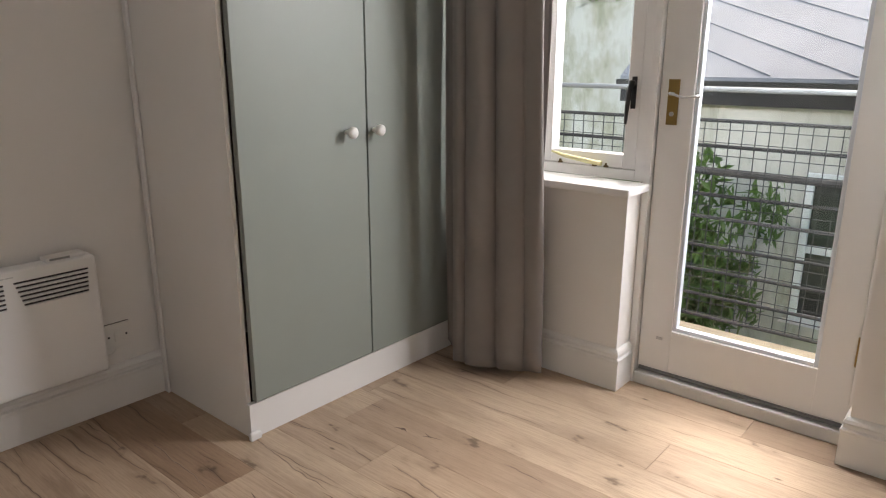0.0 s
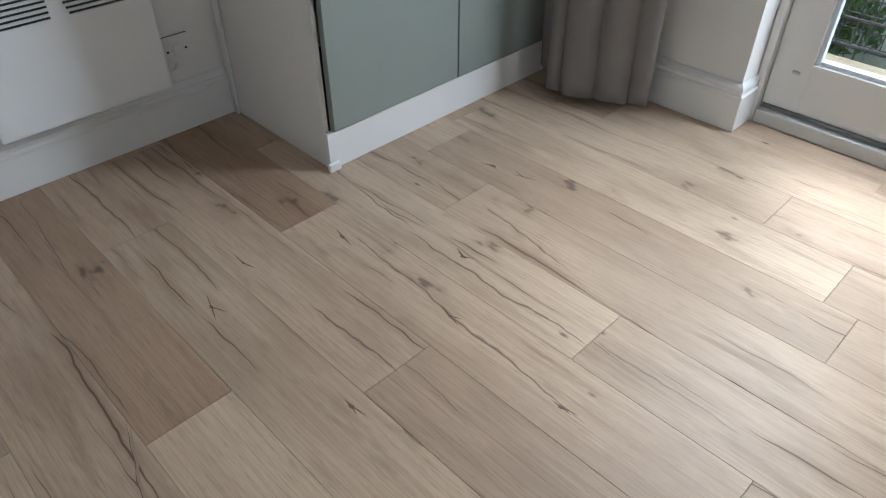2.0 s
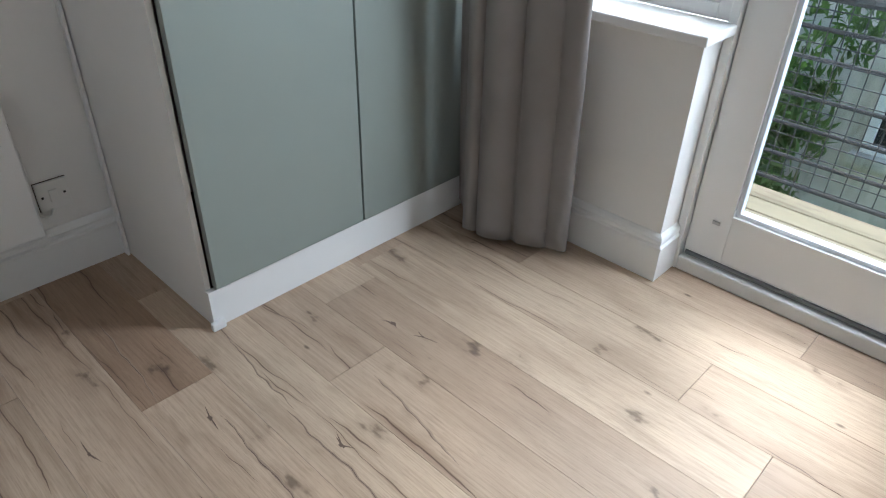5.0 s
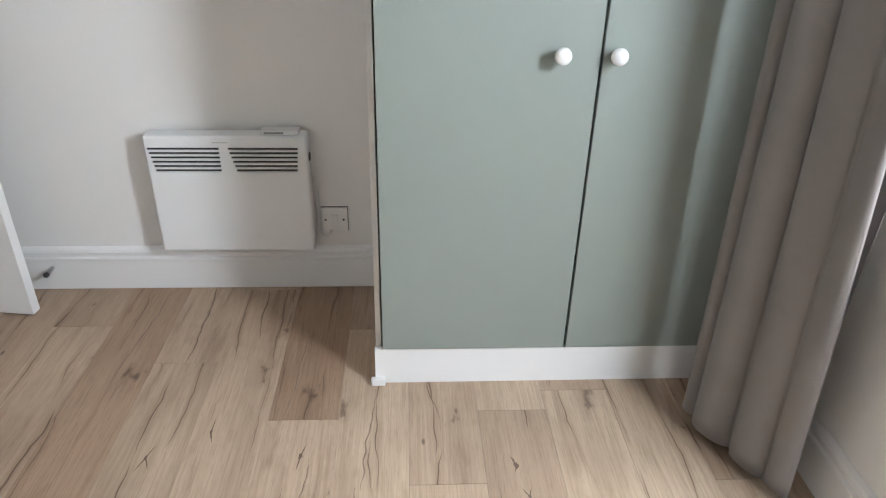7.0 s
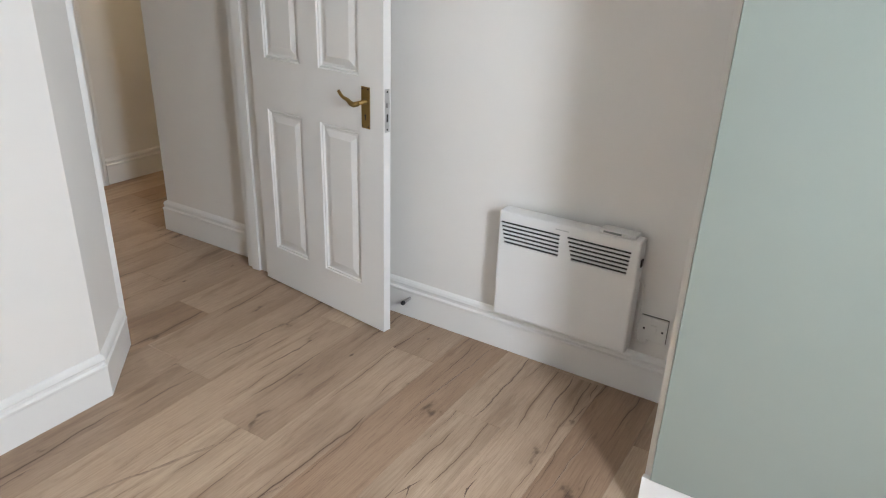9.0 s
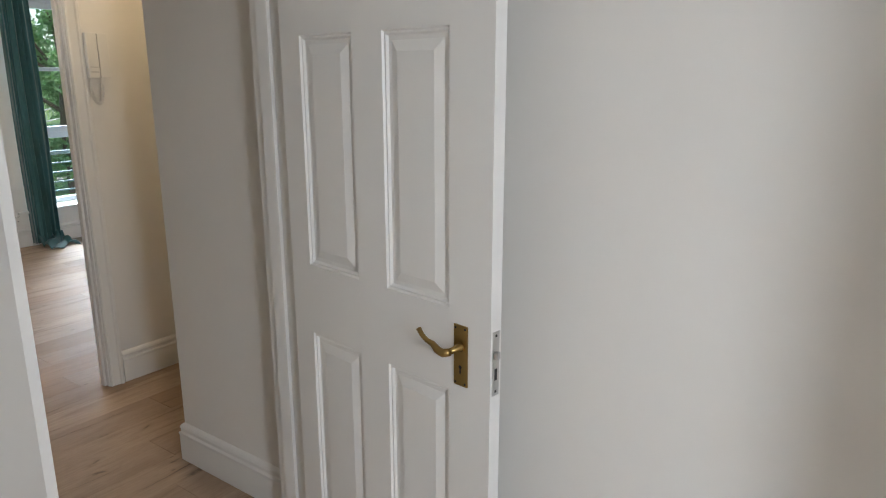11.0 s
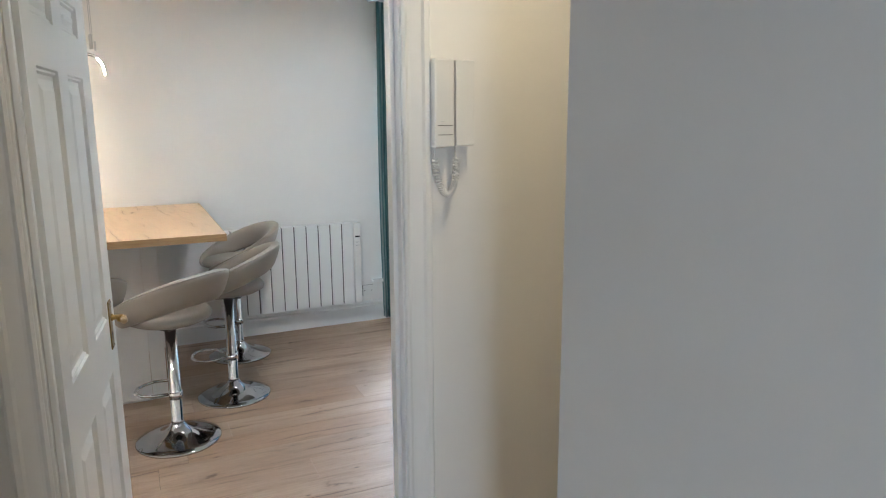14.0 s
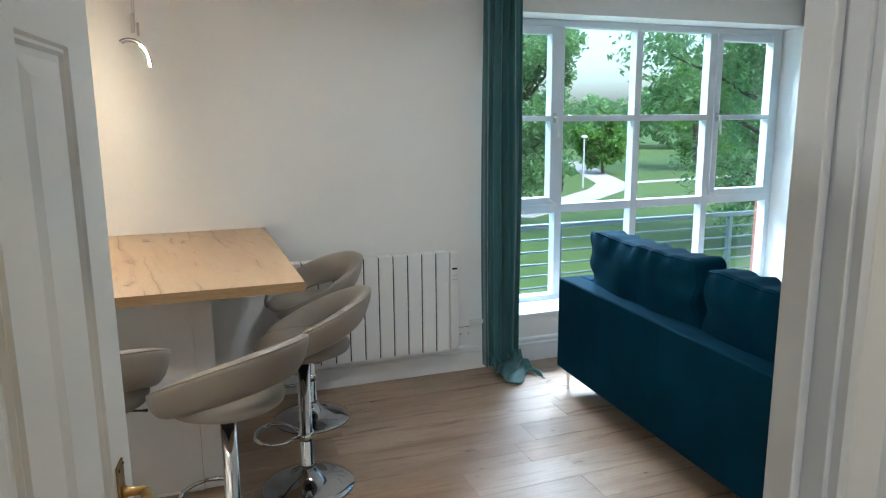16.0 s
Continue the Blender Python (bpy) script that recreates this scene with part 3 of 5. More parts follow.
# ---- curtains ----
def curtain_sheet(path, z_top, z_foot, folds, depth, seed, flare=1.0, puddle=0.0, cols=200, rows=36):
    """Cloth in soft folds along a plan polyline, gathered at the top, with a wavy hem."""
    rnd = random.Random(seed)
    ph = [rnd.uniform(0, 6.28) for _ in range(6)]
    pts = [Vector((*p, 0)) for p in path]
    seglen = [(b - a).length for a, b in zip(pts, pts[1:])]
    total = sum(seglen)

    def along(s):
        d = s * total
        for a, b, l in zip(pts, pts[1:], seglen):
            if d <= l or b is pts[-1]:
                return a.lerp(b, min(1.0, d / l)), (b - a).normalized()
            d -= l
    bm = bmesh.new()
    grid = []
    for j in range(rows + 1):
        v = j / rows
        row = []
        for i in range(cols + 1):
            s = i / cols
            p, d = along(s)
            n = Vector((d.y, -d.x, 0))
            w = s * folds * 2 * math.pi + 1.35 * math.sin(ph[0] + s * 8 + 1.3 * v) + 0.5 * math.sin(ph[1] + 3.5 * v + 15 * s)
            amp = depth * (0.55 + 0.45 * v * flare) * (0.72 + 0.55 * math.sin(ph[2] + s * 11 + 0.8 * v))
            fold = math.sin(w)
            off = amp * (math.copysign(abs(fold) ** 0.75, fold) + 0.25 * math.sin(2 * w + ph[3])) + 0.010 * math.sin(ph[4] + 6 * v + 7 * s) * v
            sway = 0.012 * math.sin(ph[5] + 4.0 * v + 3 * s) * v
            z = z_top + (z_foot - z_top) * v
            q = p + n * off + d * sway + Vector((0, 0, z))
            if j == rows:
                q.z += 0.006 * math.sin(w)
            row.append(bm.verts.new(q))
        grid.append(row)
    for a, b in zip(grid, grid[1:]):
        for i in range(cols):
            bm.faces.new((a[i], a[i + 1], b[i + 1], b[i]))
    return bm


def solid(ob, thick):
    m = ob.modifiers.new("thickness", 'SOLIDIFY')
    m.thickness, m.offset = thick, 0
    return ob


curtain = thing("curtain", "grey lined curtain drawn back beside the bedroom window", "curtain", (0.3, 0.95, 0))


def drawn_curtain(a, b, z_top, z_foot, lobes, cols=160, rows=40):
    """A drawn-back curtain from a to b in plan: broad convex lobes of (end, depth) with narrow valleys between them."""
    a, b = Vector((*a, 0)), Vector((*b, 0))
    d = (b - a).normalized()
    n = Vector((d.y, -d.x, 0))
    bm, grid = bmesh.new(), []
    for j in range(rows + 1):
        v = j / rows
        row = []
        for i in range(cols + 1):
            s_ = i / cols
            lo = 0.0
            for k, (hi, depth) in enumerate(lobes):
                if s_ <= hi or k == len(lobes) - 1:
                    break
                lo = hi
            u = min(1.0, (s_ - lo) / (hi - lo))
            skew = u ** (1.0 + 0.25 * math.sin(2.1 * k + 1.7 * v))
            bulge = depth * (0.75 + 0.35 * v) * math.sin(math.pi * skew) ** 0.62
            lean = 0.012 * math.sin(1.3 * k + 2.2 * v) * math.sin(math.pi * u) + 0.006 * math.sin(5.0 * v + 4.0 * s_)
            q = a.lerp(b, s_ + 0.018 * math.sin(3.0 * v + 2.0 * k) * math.sin(math.pi * s_)) + n * (bulge + lean)
            ripple = 0.004 * math.sin(9.0 * v + 0.8) * s_ ** 6
            q += d * ripple
            q += Vector((-0.015, -0.11 * s_, 0)) * (1 - v)
            q.z = z_top + (z_foot - z_top) * v + (0.010 * math.sin(math.pi * u) if v == 1 else 0)
            row.append(bm.verts.new(q))
        grid.append(row)
    for p, q in zip(grid, grid[1:]):
        for i in range(cols):
            bm.faces.new((p[i], p[i + 1], q[i + 1], q[i]))
    return bm


solid(part("cloth", drawn_curtain((0.140, 0.888), (0.484, 1.030), 2.23, 0.022, ((0.15, 0.016), (0.50, 0.046), (0.80, 0.040), (1.0, 0.022))), CURTAIN_GREY, curtain, smooth=True), 0.003)
# sheet added behind the cloth to block window light towards the wardrobe
solid(part("lining", curtain_sheet([(0.45, 1.045), (0.28, 1.030), (0.12, 0.985), (0.022, 0.975)], 2.23, 0.05, 4.0, 0.008, 6), CURTAIN_GREY, curtain, "grey sheet added behind the folds to keep window light off the wardrobe", True), 0.002)
rail = thing("curtain_rail", "white metal curtain rail above the bedroom window", "curtain rail", (0.5, 1.0, 2.24))
part("rail", box(0.02, 1.7, 0.855, 0.875, 2.232, 2.248), WHITE_METAL, rail)
for x in (0.1, 0.85, 1.6):
    part("bracket", box(x - 0.01, x + 0.01, 0.875, 1.13, 2.236, 2.246), WHITE_METAL, rail)

# ---- bedroom window, sill and balcony door ----
structure("sill_bedroom", box(0.08, 0.781, 1.068, 1.252, 0.766, 0.794, bevel=0.006, seg=3), GLOSS, "white gloss window sill with rounded edge", "window sill")


def bar_frame(x0, x1, y0, y1, z0, z1, w, bevel=0.004):
    bm = bmesh.new()
    add_box(bm, x0, x0 + w, y0, y1, z0, z1, bevel)
    add_box(bm, x1 - w, x1, y0, y1, z0, z1, bevel)
    add_box(bm, x0 + w, x1 - w, y0, y1, z0, z0 + w, bevel)
    add_box(bm, x0 + w, x1 - w, y0, y1, z1 - w, z1, bevel)
    return bm


def pane(x0, x1, y, z0, z1, parent):
    ob = part("pane", box(x0, x1, y - 0.003, y + 0.003, z0, z1), GLASS, parent, "clear window pane")
    ob.visible_shadow = False
    return ob


win = thing("window_1", "white timber casement window above the bedroom sill", "window", (0.3, 1.28, 0.8), kind="structure")
part("window_frame", bar_frame(0.252, 0.752, 1.252, 1.335, 0.7945, 2.058, 0.040), GLOSS, win)
sash = part("sash", bar_frame(0.294, 0.710, 1.258, 1.318, 0.836, 2.016, 0.052), GLOSS, win, "white casement sash")
pane(0.34, 0.664, 1.29, 0.882, 1.97, sash)
part("handle_plate", box(0.676, 0.694, 1.250, 1.258, 1.06, 1.175, bevel=0.002), BLACK, sash)
part("handle", tube([(0.685, 1.250, 1.15), (0.684, 1.232, 1.155), (0.680, 1.226, 1.12), (0.674, 1.228, 1.06), (0.668, 1.236, 1.005)], [0.011, 0.011, 0.010, 0.008, 0.006], 10), BLACK, sash, "black casement handle", True)
PALE_BRASS = painted("yellowed_enamel", (0.62, 0.58, 0.30), 0.4, 200, 0.05, 0.1)
stay = part("stay", tube([(0.36, 1.238, 0.880), (0.42, 1.232, 0.868), (0.52, 1.228, 0.857), (0.585, 1.230, 0.851)], [0.004, 0.008, 0.010, 0.009], 8), PALE_BRASS, sash, "yellowed casement stay")
for x in (0.40, 0.55, 0.60):
    part("stay_peg", lathe([(0, 0), (0.010, 0), (0.010, 0.004), (0.005, 0.008), (0.005, 0.014), (0, 0.016)], (x, 1.240, 0.838), 12, 'z'), material("tarnished_brass", (0.15, 0.11, 0.05), 0.45, 1.0) if x == 0.40 else bpy.data.materials["tarnished_brass"], sash)
structure("trim_mullion_post", box(0.7525, 0.779, 1.236, 1.345, 0.0, 2.058, bevel=0.003), GLOSS, "white painted post between window and door", "trim")
structure("trim_door_jamb", box(1.518, 1.5395, 1.236, 1.345, 0.0, 2.058, bevel=0.003), GLOSS, "white painted balcony door jamb", "trim")
# The shade below the door is put into the threshold's duller white.
structure("threshold", box(0.7795, 1.5175, 1.236, 1.345, 0.0, 0.050, bevel=0.006), painted("shaded_white_paint", (0.70, 0.69, 0.66), 0.5, 60, 0.1, 0.12), "white painted threshold, toned darker for the shade under the balcony door", "threshold")

bdoor = thing("door_3", "white glazed balcony door, closed, with brass lock plate", "door", (1.15, 1.28, 0.05), kind="structure")
bm = bmesh.new()
for x0_, x1_, z0_, z1_ in ((0.783, 0.905, 0.056, 2.054), (1.409, 1.515, 0.056, 2.054), (0.905, 1.409, 0.056, 0.238), (0.905, 1.409, 1.93, 2.054)):
    add_box(bm, x0_, x1_, 1.262, 1.310, z0_, z1_, 0.0015)
part("leaf", bm, GLOSS, bdoor)
bm = bmesh.new()
for x0_, x1_, z0_, z1_ in ((0.906, 0.920, 0.239, 1.929), (1.394, 1.408, 0.239, 1.929), (0.920, 1.394, 0.239, 0.254), (0.920, 1.394, 1.915, 1.929)):
    add_box(bm, x0_, x1_, 1.270, 1.300, z0_, z1_, 0.003)
part("glazing_bead", bm, UPVC, bdoor, "white glazing bead")
pane(0.918, 1.396, 1.288, 0.252, 1.917, bdoor)
for x in (0.779, 1.5150):
    part("seal", box(x, x + 0.004, 1.288, 1.304, 0.056, 2.054), BLACK, bdoor, "dark gap seal")
part("weather_strip", box(0.790, 1.510, 1.2555, 1.2615, 0.056, 0.070), material("grey_rubber", (0.16, 0.17, 0.17), 0.7), bdoor, "grey weather strip")
plate = part("lock_plate", box(0.812, 0.852, 1.257, 1.2615, 1.010, 1.168, bevel=0.0015), BRASS, bdoor, "aged brass lock plate")
part("lever", tube([(0.832, 1.257, 1.118), (0.832, 1.225, 1.120), (0.850, 1.214, 1.118), (0.885, 1.212, 1.108), (0.915, 1.213, 1.112), (0.945, 1.214, 1.114)], [0.006, 0.006, 0.0045, 0.004, 0.004, 0.0055], 8), STEEL, plate, "thin worn lever", True)
part("cylinder", lathe([(0, 0), (0.008, 0), (0.008, 0.006), (0, 0.006)], (0.832, 1.251, 1.048), 14, 'y'), STEEL, plate)
part("bolt", box(0.850, 0.874, 1.254, 1.2615, 0.196, 0.206, bevel=0.002), STEEL, bdoor, "small tarnished bolt")
for z in (0.33, 1.75):
    part("hinge", tube([(1.516, 1.258, z - 0.05), (1.516, 1.258, z + 0.05)], 0.006, 8), BRASS, bdoor, "worn brass hinge")

# ---- intercom handset in the hall ----
phone = thing("intercom_handset", "white wall intercom handset with coiled cord", "intercom", (-0.905, -3.72, 1.54))
part("base", box(-0.947, -0.897, -3.7195, -3.680, 1.542, 1.743, bevel=0.003), WHITE_PLASTIC, phone, "white intercom base")
hs = part("handset", box(-0.890, -0.838, -3.7195, -3.672, 1.540, 1.746, bevel=0.005), WHITE_PLASTIC, phone, "white handset")
# dark strip drawn as the shaded gap between base and handset
part("spine", box(-0.8968, -0.8902, -3.7195, -3.696, 1.546, 1.740), GAP, phone)
for z in (1.569, 1.591):
    part("button_line", box(-0.884, -0.846, -3.6725, -3.6715, z - 0.0007, z + 0.0007), GAP, hs)
part("mark", box(-0.862, -0.854, -3.6725, -3.6717, 1.599, 1.6005), STEEL, hs)
cord = []
for i in range(33 * 12 + 1):
    u = i / (33 * 12)
    ang = math.pi * (1 + u)
    c = Vector((-0.874 + 0.028 * math.cos(ang), -3.692 + 0.010 * math.sin(math.pi * u), 1.512 + 0.086 * math.sin(ang)))
    tang = Vector((-0.028 * math.sin(ang), 0, 0.086 * math.cos(ang))).normalized()
    nrm = Vector((-tang.z, 0, tang.x))
    th = 2 * math.pi * 33 * u
    cord.append(c + (nrm * math.cos(th) + Vector((0, 1, 0)) * math.sin(th)) * 0.0066)
part("coiled_cord", tube(cord, 0.0024, 6), WHITE_PLASTIC, phone, "cream coiled cord", True)
for x, zt in ((-0.902, 1.5455), (-0.846, 1.5455)):
    part("cord_end", tube([(x, -3.694, zt), (x, -3.693, 1.512)], 0.0028, 8), WHITE_PLASTIC, phone)

# ---- breakfast bar ----
bar = thing("breakfast_bar", "oak-effect breakfast bar top over a white panel base", "breakfast bar", (0.5, -6.6, 0))
part("worktop", box(-0.605, 1.798, -7.278, -5.838, 0.982, 1.020, bevel=0.0015), BAR_OAK, bar, "oak-effect worktop with square edges")
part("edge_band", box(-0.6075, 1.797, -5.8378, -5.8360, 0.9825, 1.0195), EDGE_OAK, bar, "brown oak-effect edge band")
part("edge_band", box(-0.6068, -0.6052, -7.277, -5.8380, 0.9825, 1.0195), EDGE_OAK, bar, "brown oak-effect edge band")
part("front_panel", box(-0.19, 1.798, -6.328, -6.310, 0.0, 0.981), WHITE_METAL, bar, "plain white base panel")
part("end_post", box(-0.275, -0.192, -6.331, -6.307, 0.0, 0.981, bevel=0.001), WHITE_METAL, bar)
part("end_panel", box(-0.275, -0.255, -7.278, -6.332, 0.0, 0.981), WHITE_METAL, bar)
part("skirting_strip", box(-0.19, 1.798, -6.3095, -6.300, 0.0, 0.010), GLOSS, bar)


# ---- bar stools ----
def bar_stool():
    st = thing("bar_stool", "taupe leatherette bar stool with chrome pedestal", "bar stool", (0, 0, 0), "stools round the breakfast bar")
    part("base", lathe([(0, 0.0), (0.205, 0.0), (0.2075, 0.006), (0.204, 0.012), (0.165, 0.020), (0.115, 0.032), (0.072, 0.052), (0.045, 0.075), (0.034, 0.092), (0.030, 0.098), (0, 0.098)], (0, 0, 0), 48), BASE_CHROME, st, "chrome trumpet base", True)
    part("column", lathe([(0.0, 0.095), (0.031, 0.095), (0.031, 0.112), (0.0275, 0.116), (0.0275, 0.590), (0.0, 0.590)], (0, 0, 0), 28), CHROME, st, "chrome column", True)
    part("gas_lift", lathe([(0.0, 0.585), (0.015, 0.585), (0.015, 0.625), (0.0, 0.625)], (0, 0, 0), 16), BLACK, st)
    col = part("footrest_collar", lathe([(0.0276, 0.225), (0.034, 0.225), (0.034, 0.262), (0.0276, 0.262)], (0, 0, 0), 24), CHROME, st, smooth=True)
    loop = [(0.030, -0.02, 0.245), (0.07, -0.075, 0.247), (0.12, -0.105, 0.25), (0.175, -0.098, 0.252), (0.212, -0.055, 0.254), (0.222, 0.0, 0.254), (0.212, 0.055, 0.254), (0.175, 0.098, 0.252), (0.12, 0.105, 0.25), (0.07, 0.075, 0.247), (0.030, 0.02, 0.245)]
    part("footrest", tube(loop, 0.0085, 10), CHROME, col, "chrome footrest loop", True)
    part("swivel_plate", box(-0.085, 0.085, -0.085, 0.085, 0.606, 0.6235, bevel=0.004), BLACK, st)
    part("height_lever", tube([(-0.02, -0.03, 0.604), (-0.03, -0.11, 0.602), (-0.035, -0.165, 0.592), (-0.036, -0.185, 0.589)], [0.004, 0.004, 0.004, 0.007], 8), BLACK, st, "black height lever")
    seat = lathe([(0, 0.622), (0.10, 0.624), (0.165, 0.632), (0.198, 0.648), (0.203, 0.666), (0.188, 0.686), (0.14, 0.698), (0.06, 0.694), (0, 0.692)], (0, 0, 0), 40)
    for v in seat.verts:
        v.co.x *= 1.02
    part("seat", seat, LEATHER, st, "padded round seat", True)
    # wrap-round back: a fat band that rises from the front arms to the rear
    bm = bmesh.new()
    rings, N, K = [], 56, 18
    for i in range(N + 1):
        u = -1 + 2 * i / N
        a = math.pi + u * radians(152)
        rise = (0.5 + 0.5 * math.cos(u * math.pi)) ** 0.8
        r = 0.222 + 0.030 * rise
        zc = 0.640 + 0.185 * rise
        hh = 0.030 + 0.052 * rise ** 0.7
        tt = 0.024 + 0.012 * rise
        end = min(1.0, (1 - abs(u)) / 0.10) ** 0.5
        hh, tt = max(0.004, hh * end), max(0.004, tt * end)
        ring = []
        for k in range(K):
            b = 2 * math.pi * k / K
            rad = r + tt * math.copysign(abs(math.cos(b)) ** 0.8, math.cos(b)) + 0.42 * hh * math.sin(b)
            ring.append(bm.verts.new((rad * math.cos(a), rad * math.sin(a), zc + hh * math.copysign(abs(math.sin(b)) ** 0.85, math.sin(b)))))
        rings.append(ring)
    for p, q in zip(rings, rings[1:]):
        for k in range(K):
            bm.faces.new((p[k], p[(k + 1) % K], q[(k + 1) % K], q[k]))
    bm.faces.new(rings[0])
    bm.faces.new(rings[-1])
    back = part("backrest", bm, LEATHER, st, "curved wrap-round backrest", True)
    seam = []
    for i in range(33):
        u = -0.86 + 1.72 * i / 32
        a = math.pi + u * radians(152)
        rise = (0.5 + 0.5 * math.cos(u * math.pi)) ** 0.8
        r = 0.222 + 0.030 * rise + (0.024 + 0.012 * rise) * 0.55 + 0.42 * (0.030 + 0.052 * rise ** 0.7) * 0.86
        seam.append((r * math.cos(a), r * math.sin(a), 0.640 + 0.185 * rise + (0.030 + 0.052 * rise ** 0.7) * 0.90))
    part("piping", tube(seam, 0.0035, 6), LEATHER, back, smooth=True)
    return st


first = bar_stool()
first.matrix_world = pose(-0.292, -5.700, 0, 0, 0, -52)
copy_thing(first, pose(-0.632, -6.170, 0, 0, 0, -18))
copy_thing(first, pose(-0.770, -6.880, 0, 0, 0, 8))
copy_thing(first, pose(0.165, -5.850, 0, 0, 0, -78))

# ---- radiator and its socket ----
rad = thing("electric_radiator", "white finned electric radiator fixed low on the wall", "radiator", (-1.2, -7.28, 0.185))
# black backing added so that the gaps between the fins look shaded
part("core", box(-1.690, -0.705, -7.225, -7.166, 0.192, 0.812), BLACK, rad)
for i in range(11):
    x = -1.693 + 0.0905 * i
    part("fin", box(x + 0.0033, x + 0.0872, -7.240, -7.160, 0.186, 0.8175, bevel=0.005), WHITE_METAL, rad, "white enamel radiator fin")
ctl = part("control_end", box(-1.753, -1.6935, -7.242, -7.158, 0.186, 0.8175, bevel=0.012, seg=3), WHITE_PLASTIC, rad, "white control panel end")
part("display", box(-1.741, -1.706, -7.1585, -7.1570, 0.705, 0.717), BLACK, ctl)
for k in range(3):
    part("button", box(-1.737 + 0.011 * k, -1.730 + 0.011 * k, -7.1585, -7.1565, 0.664, 0.671), STEEL, ctl)
    part("button", box(-1.737 + 0.011 * k, -1.730 + 0.011 * k, -7.1585, -7.1565, 0.640, 0.647), STEEL, ctl)
for x in (-1.5, -0.95):
    part("wall_bracket", box(x - 0.02, x + 0.02, -7.2795, -7.241, 0.26, 0.74), WHITE_METAL, rad)
wall_plate("wall_socket", "white wall socket with grey insert beside the radiator", -1.875, -1.790, 0.205, 0.29, -7.28, False)

# ---- pendant over the bar ----
LED = bpy.data.materials.new("led_strip")
LED.use_nodes = True
LED.node_tree.nodes["Principled BSDF"].inputs["Emission Color"].default_value = (1.0, 0.74, 0.45, 1)
LED.node_tree.nodes["Principled BSDF"].inputs["Emission Strength"].default_value = 300.0
lamp = thing("pendant_lamp", "slim steel pendant with a curved lit strip", "lamp", (-0.046, -6.66, 2.5))
part("ceiling_rose", lathe([(0, 0), (0.045, 0), (0.045, 0.018), (0, 0.018)], (-0.046, -6.66, 2.482), 24), STEEL, lamp, smooth=True)
for dx in (-0.004, 0.004):
    part("suspension_rod", tube([(-0.046 + dx, -6.66, 2.485), (-0.046 + dx, -6.66, 2.07)], 0.0022, 6), STEEL, lamp)
part("holder", lathe([(0, 0), (0.010, 0), (0.010, 0.078), (0.006, 0.082), (0, 0.082)], (-0.040, -6.66, 1.996), 16), STEEL, lamp, smooth=True)
part("holder", lathe([(0, 0), (0.006, 0), (0.006, 0.055), (0, 0.055)], (-0.060, -6.66, 1.985), 12), STEEL, lamp, smooth=True)


def arc_strip(a0, a1, r, w, thick):
    """Curved strip in the x-z plane about the point below the holder."""
    bm = bmesh.new()
    rows_ = []
    for i in range(15):
        a = radians(a0 + (a1 - a0) * i / 14)
        c = Vector((-0.020, -6.66, 1.868))
        rows_.append([bm.verts.new(c + Vector((q * math.cos(a) * 0.78, y, q * math.sin(a)))) for q, y in ((r, -w), (r, w), (r + thick, w), (r + thick, -w))])
    for p, q in zip(rows_, rows_[1:]):
        for k in range(4):
            bm.faces.new((p[k], p[(k + 1) % 4], q[(k + 1) % 4], q[k]))
    bm.faces.new(rows_[0])
    bm.faces.new(rows_[-1])
    return bm


part("shade", arc_strip(62, 186, 0.100, 0.021, 0.006), DARK_STEEL, lamp, "curved dark steel strip")
# lip added behind the strip to cut its glow on the wall above
bm = bmesh.new()
for i in range(14):
    a0_, a1_ = (radians(66 + 120 * k / 14) for k in (i, i + 1))
    q = [(-0.020 + 0.78 * r * math.cos(a), y, 1.868 + r * math.sin(a)) for y in (-6.681, -6.6755) for a in (a0_, a1_) for r in (0.0915, 0.0998)]
    vs = [bm.verts.new(p) for p in q]
    for f in ((0, 1, 3, 2), (4, 6, 7, 5), (0, 2, 6, 4), (1, 5, 7, 3)):
        bm.faces.new([vs[k] for k in f])
part("rear_lip", bm, DARK_STEEL, lamp, "steel lip added to screen the wall from the strip")
part("light_strip", arc_strip(126, 184, 0.094, 0.013, 0.0055), LED, lamp, "glowing curved light strip")

lamp["group"] = "pendants over the bar"
# second pendant added out of view behind the door, to brighten bar and wall
copy_thing(lamp, pose(0.62, -6.66, 2.5))

# ---- hall ceiling light ----
hall_light = thing("ceiling_light", "round warm ceiling downlight in the hall", "ceiling light", (-0.98, -3.20, 2.5))
WARM = bpy.data.materials.new("warm_diffuser")
WARM.use_nodes = True
WARM.node_tree.nodes["Principled BSDF"].inputs["Emission Color"].default_value = (1.0, 0.74, 0.42, 1)
WARM.node_tree.nodes["Principled BSDF"].inputs["Emission Strength"].default_value = HALL_GLOW
part("rim", lathe([(0.075, 0), (0.095, 0), (0.095, 0.012), (0.075, 0.012)], (-0.98, -3.20, 2.487), 28), WHITE_METAL, hall_light)
part("diffuser", lathe([(0, 0), (0.074, 0), (0.074, 0.008), (0, 0.008)], (-0.98, -3.20, 2.490), 28), WARM, hall_light)

LIGHT2 = WARM.copy()
LIGHT2.name = "white_diffuser"
LIGHT2.node_tree.nodes["Principled BSDF"].inputs["Emission Color"].default_value = (1.0, 0.92, 0.82, 1)
LIGHT2.node_tree.nodes["Principled BSDF"].inputs["Emission Strength"].default_value = 78.0
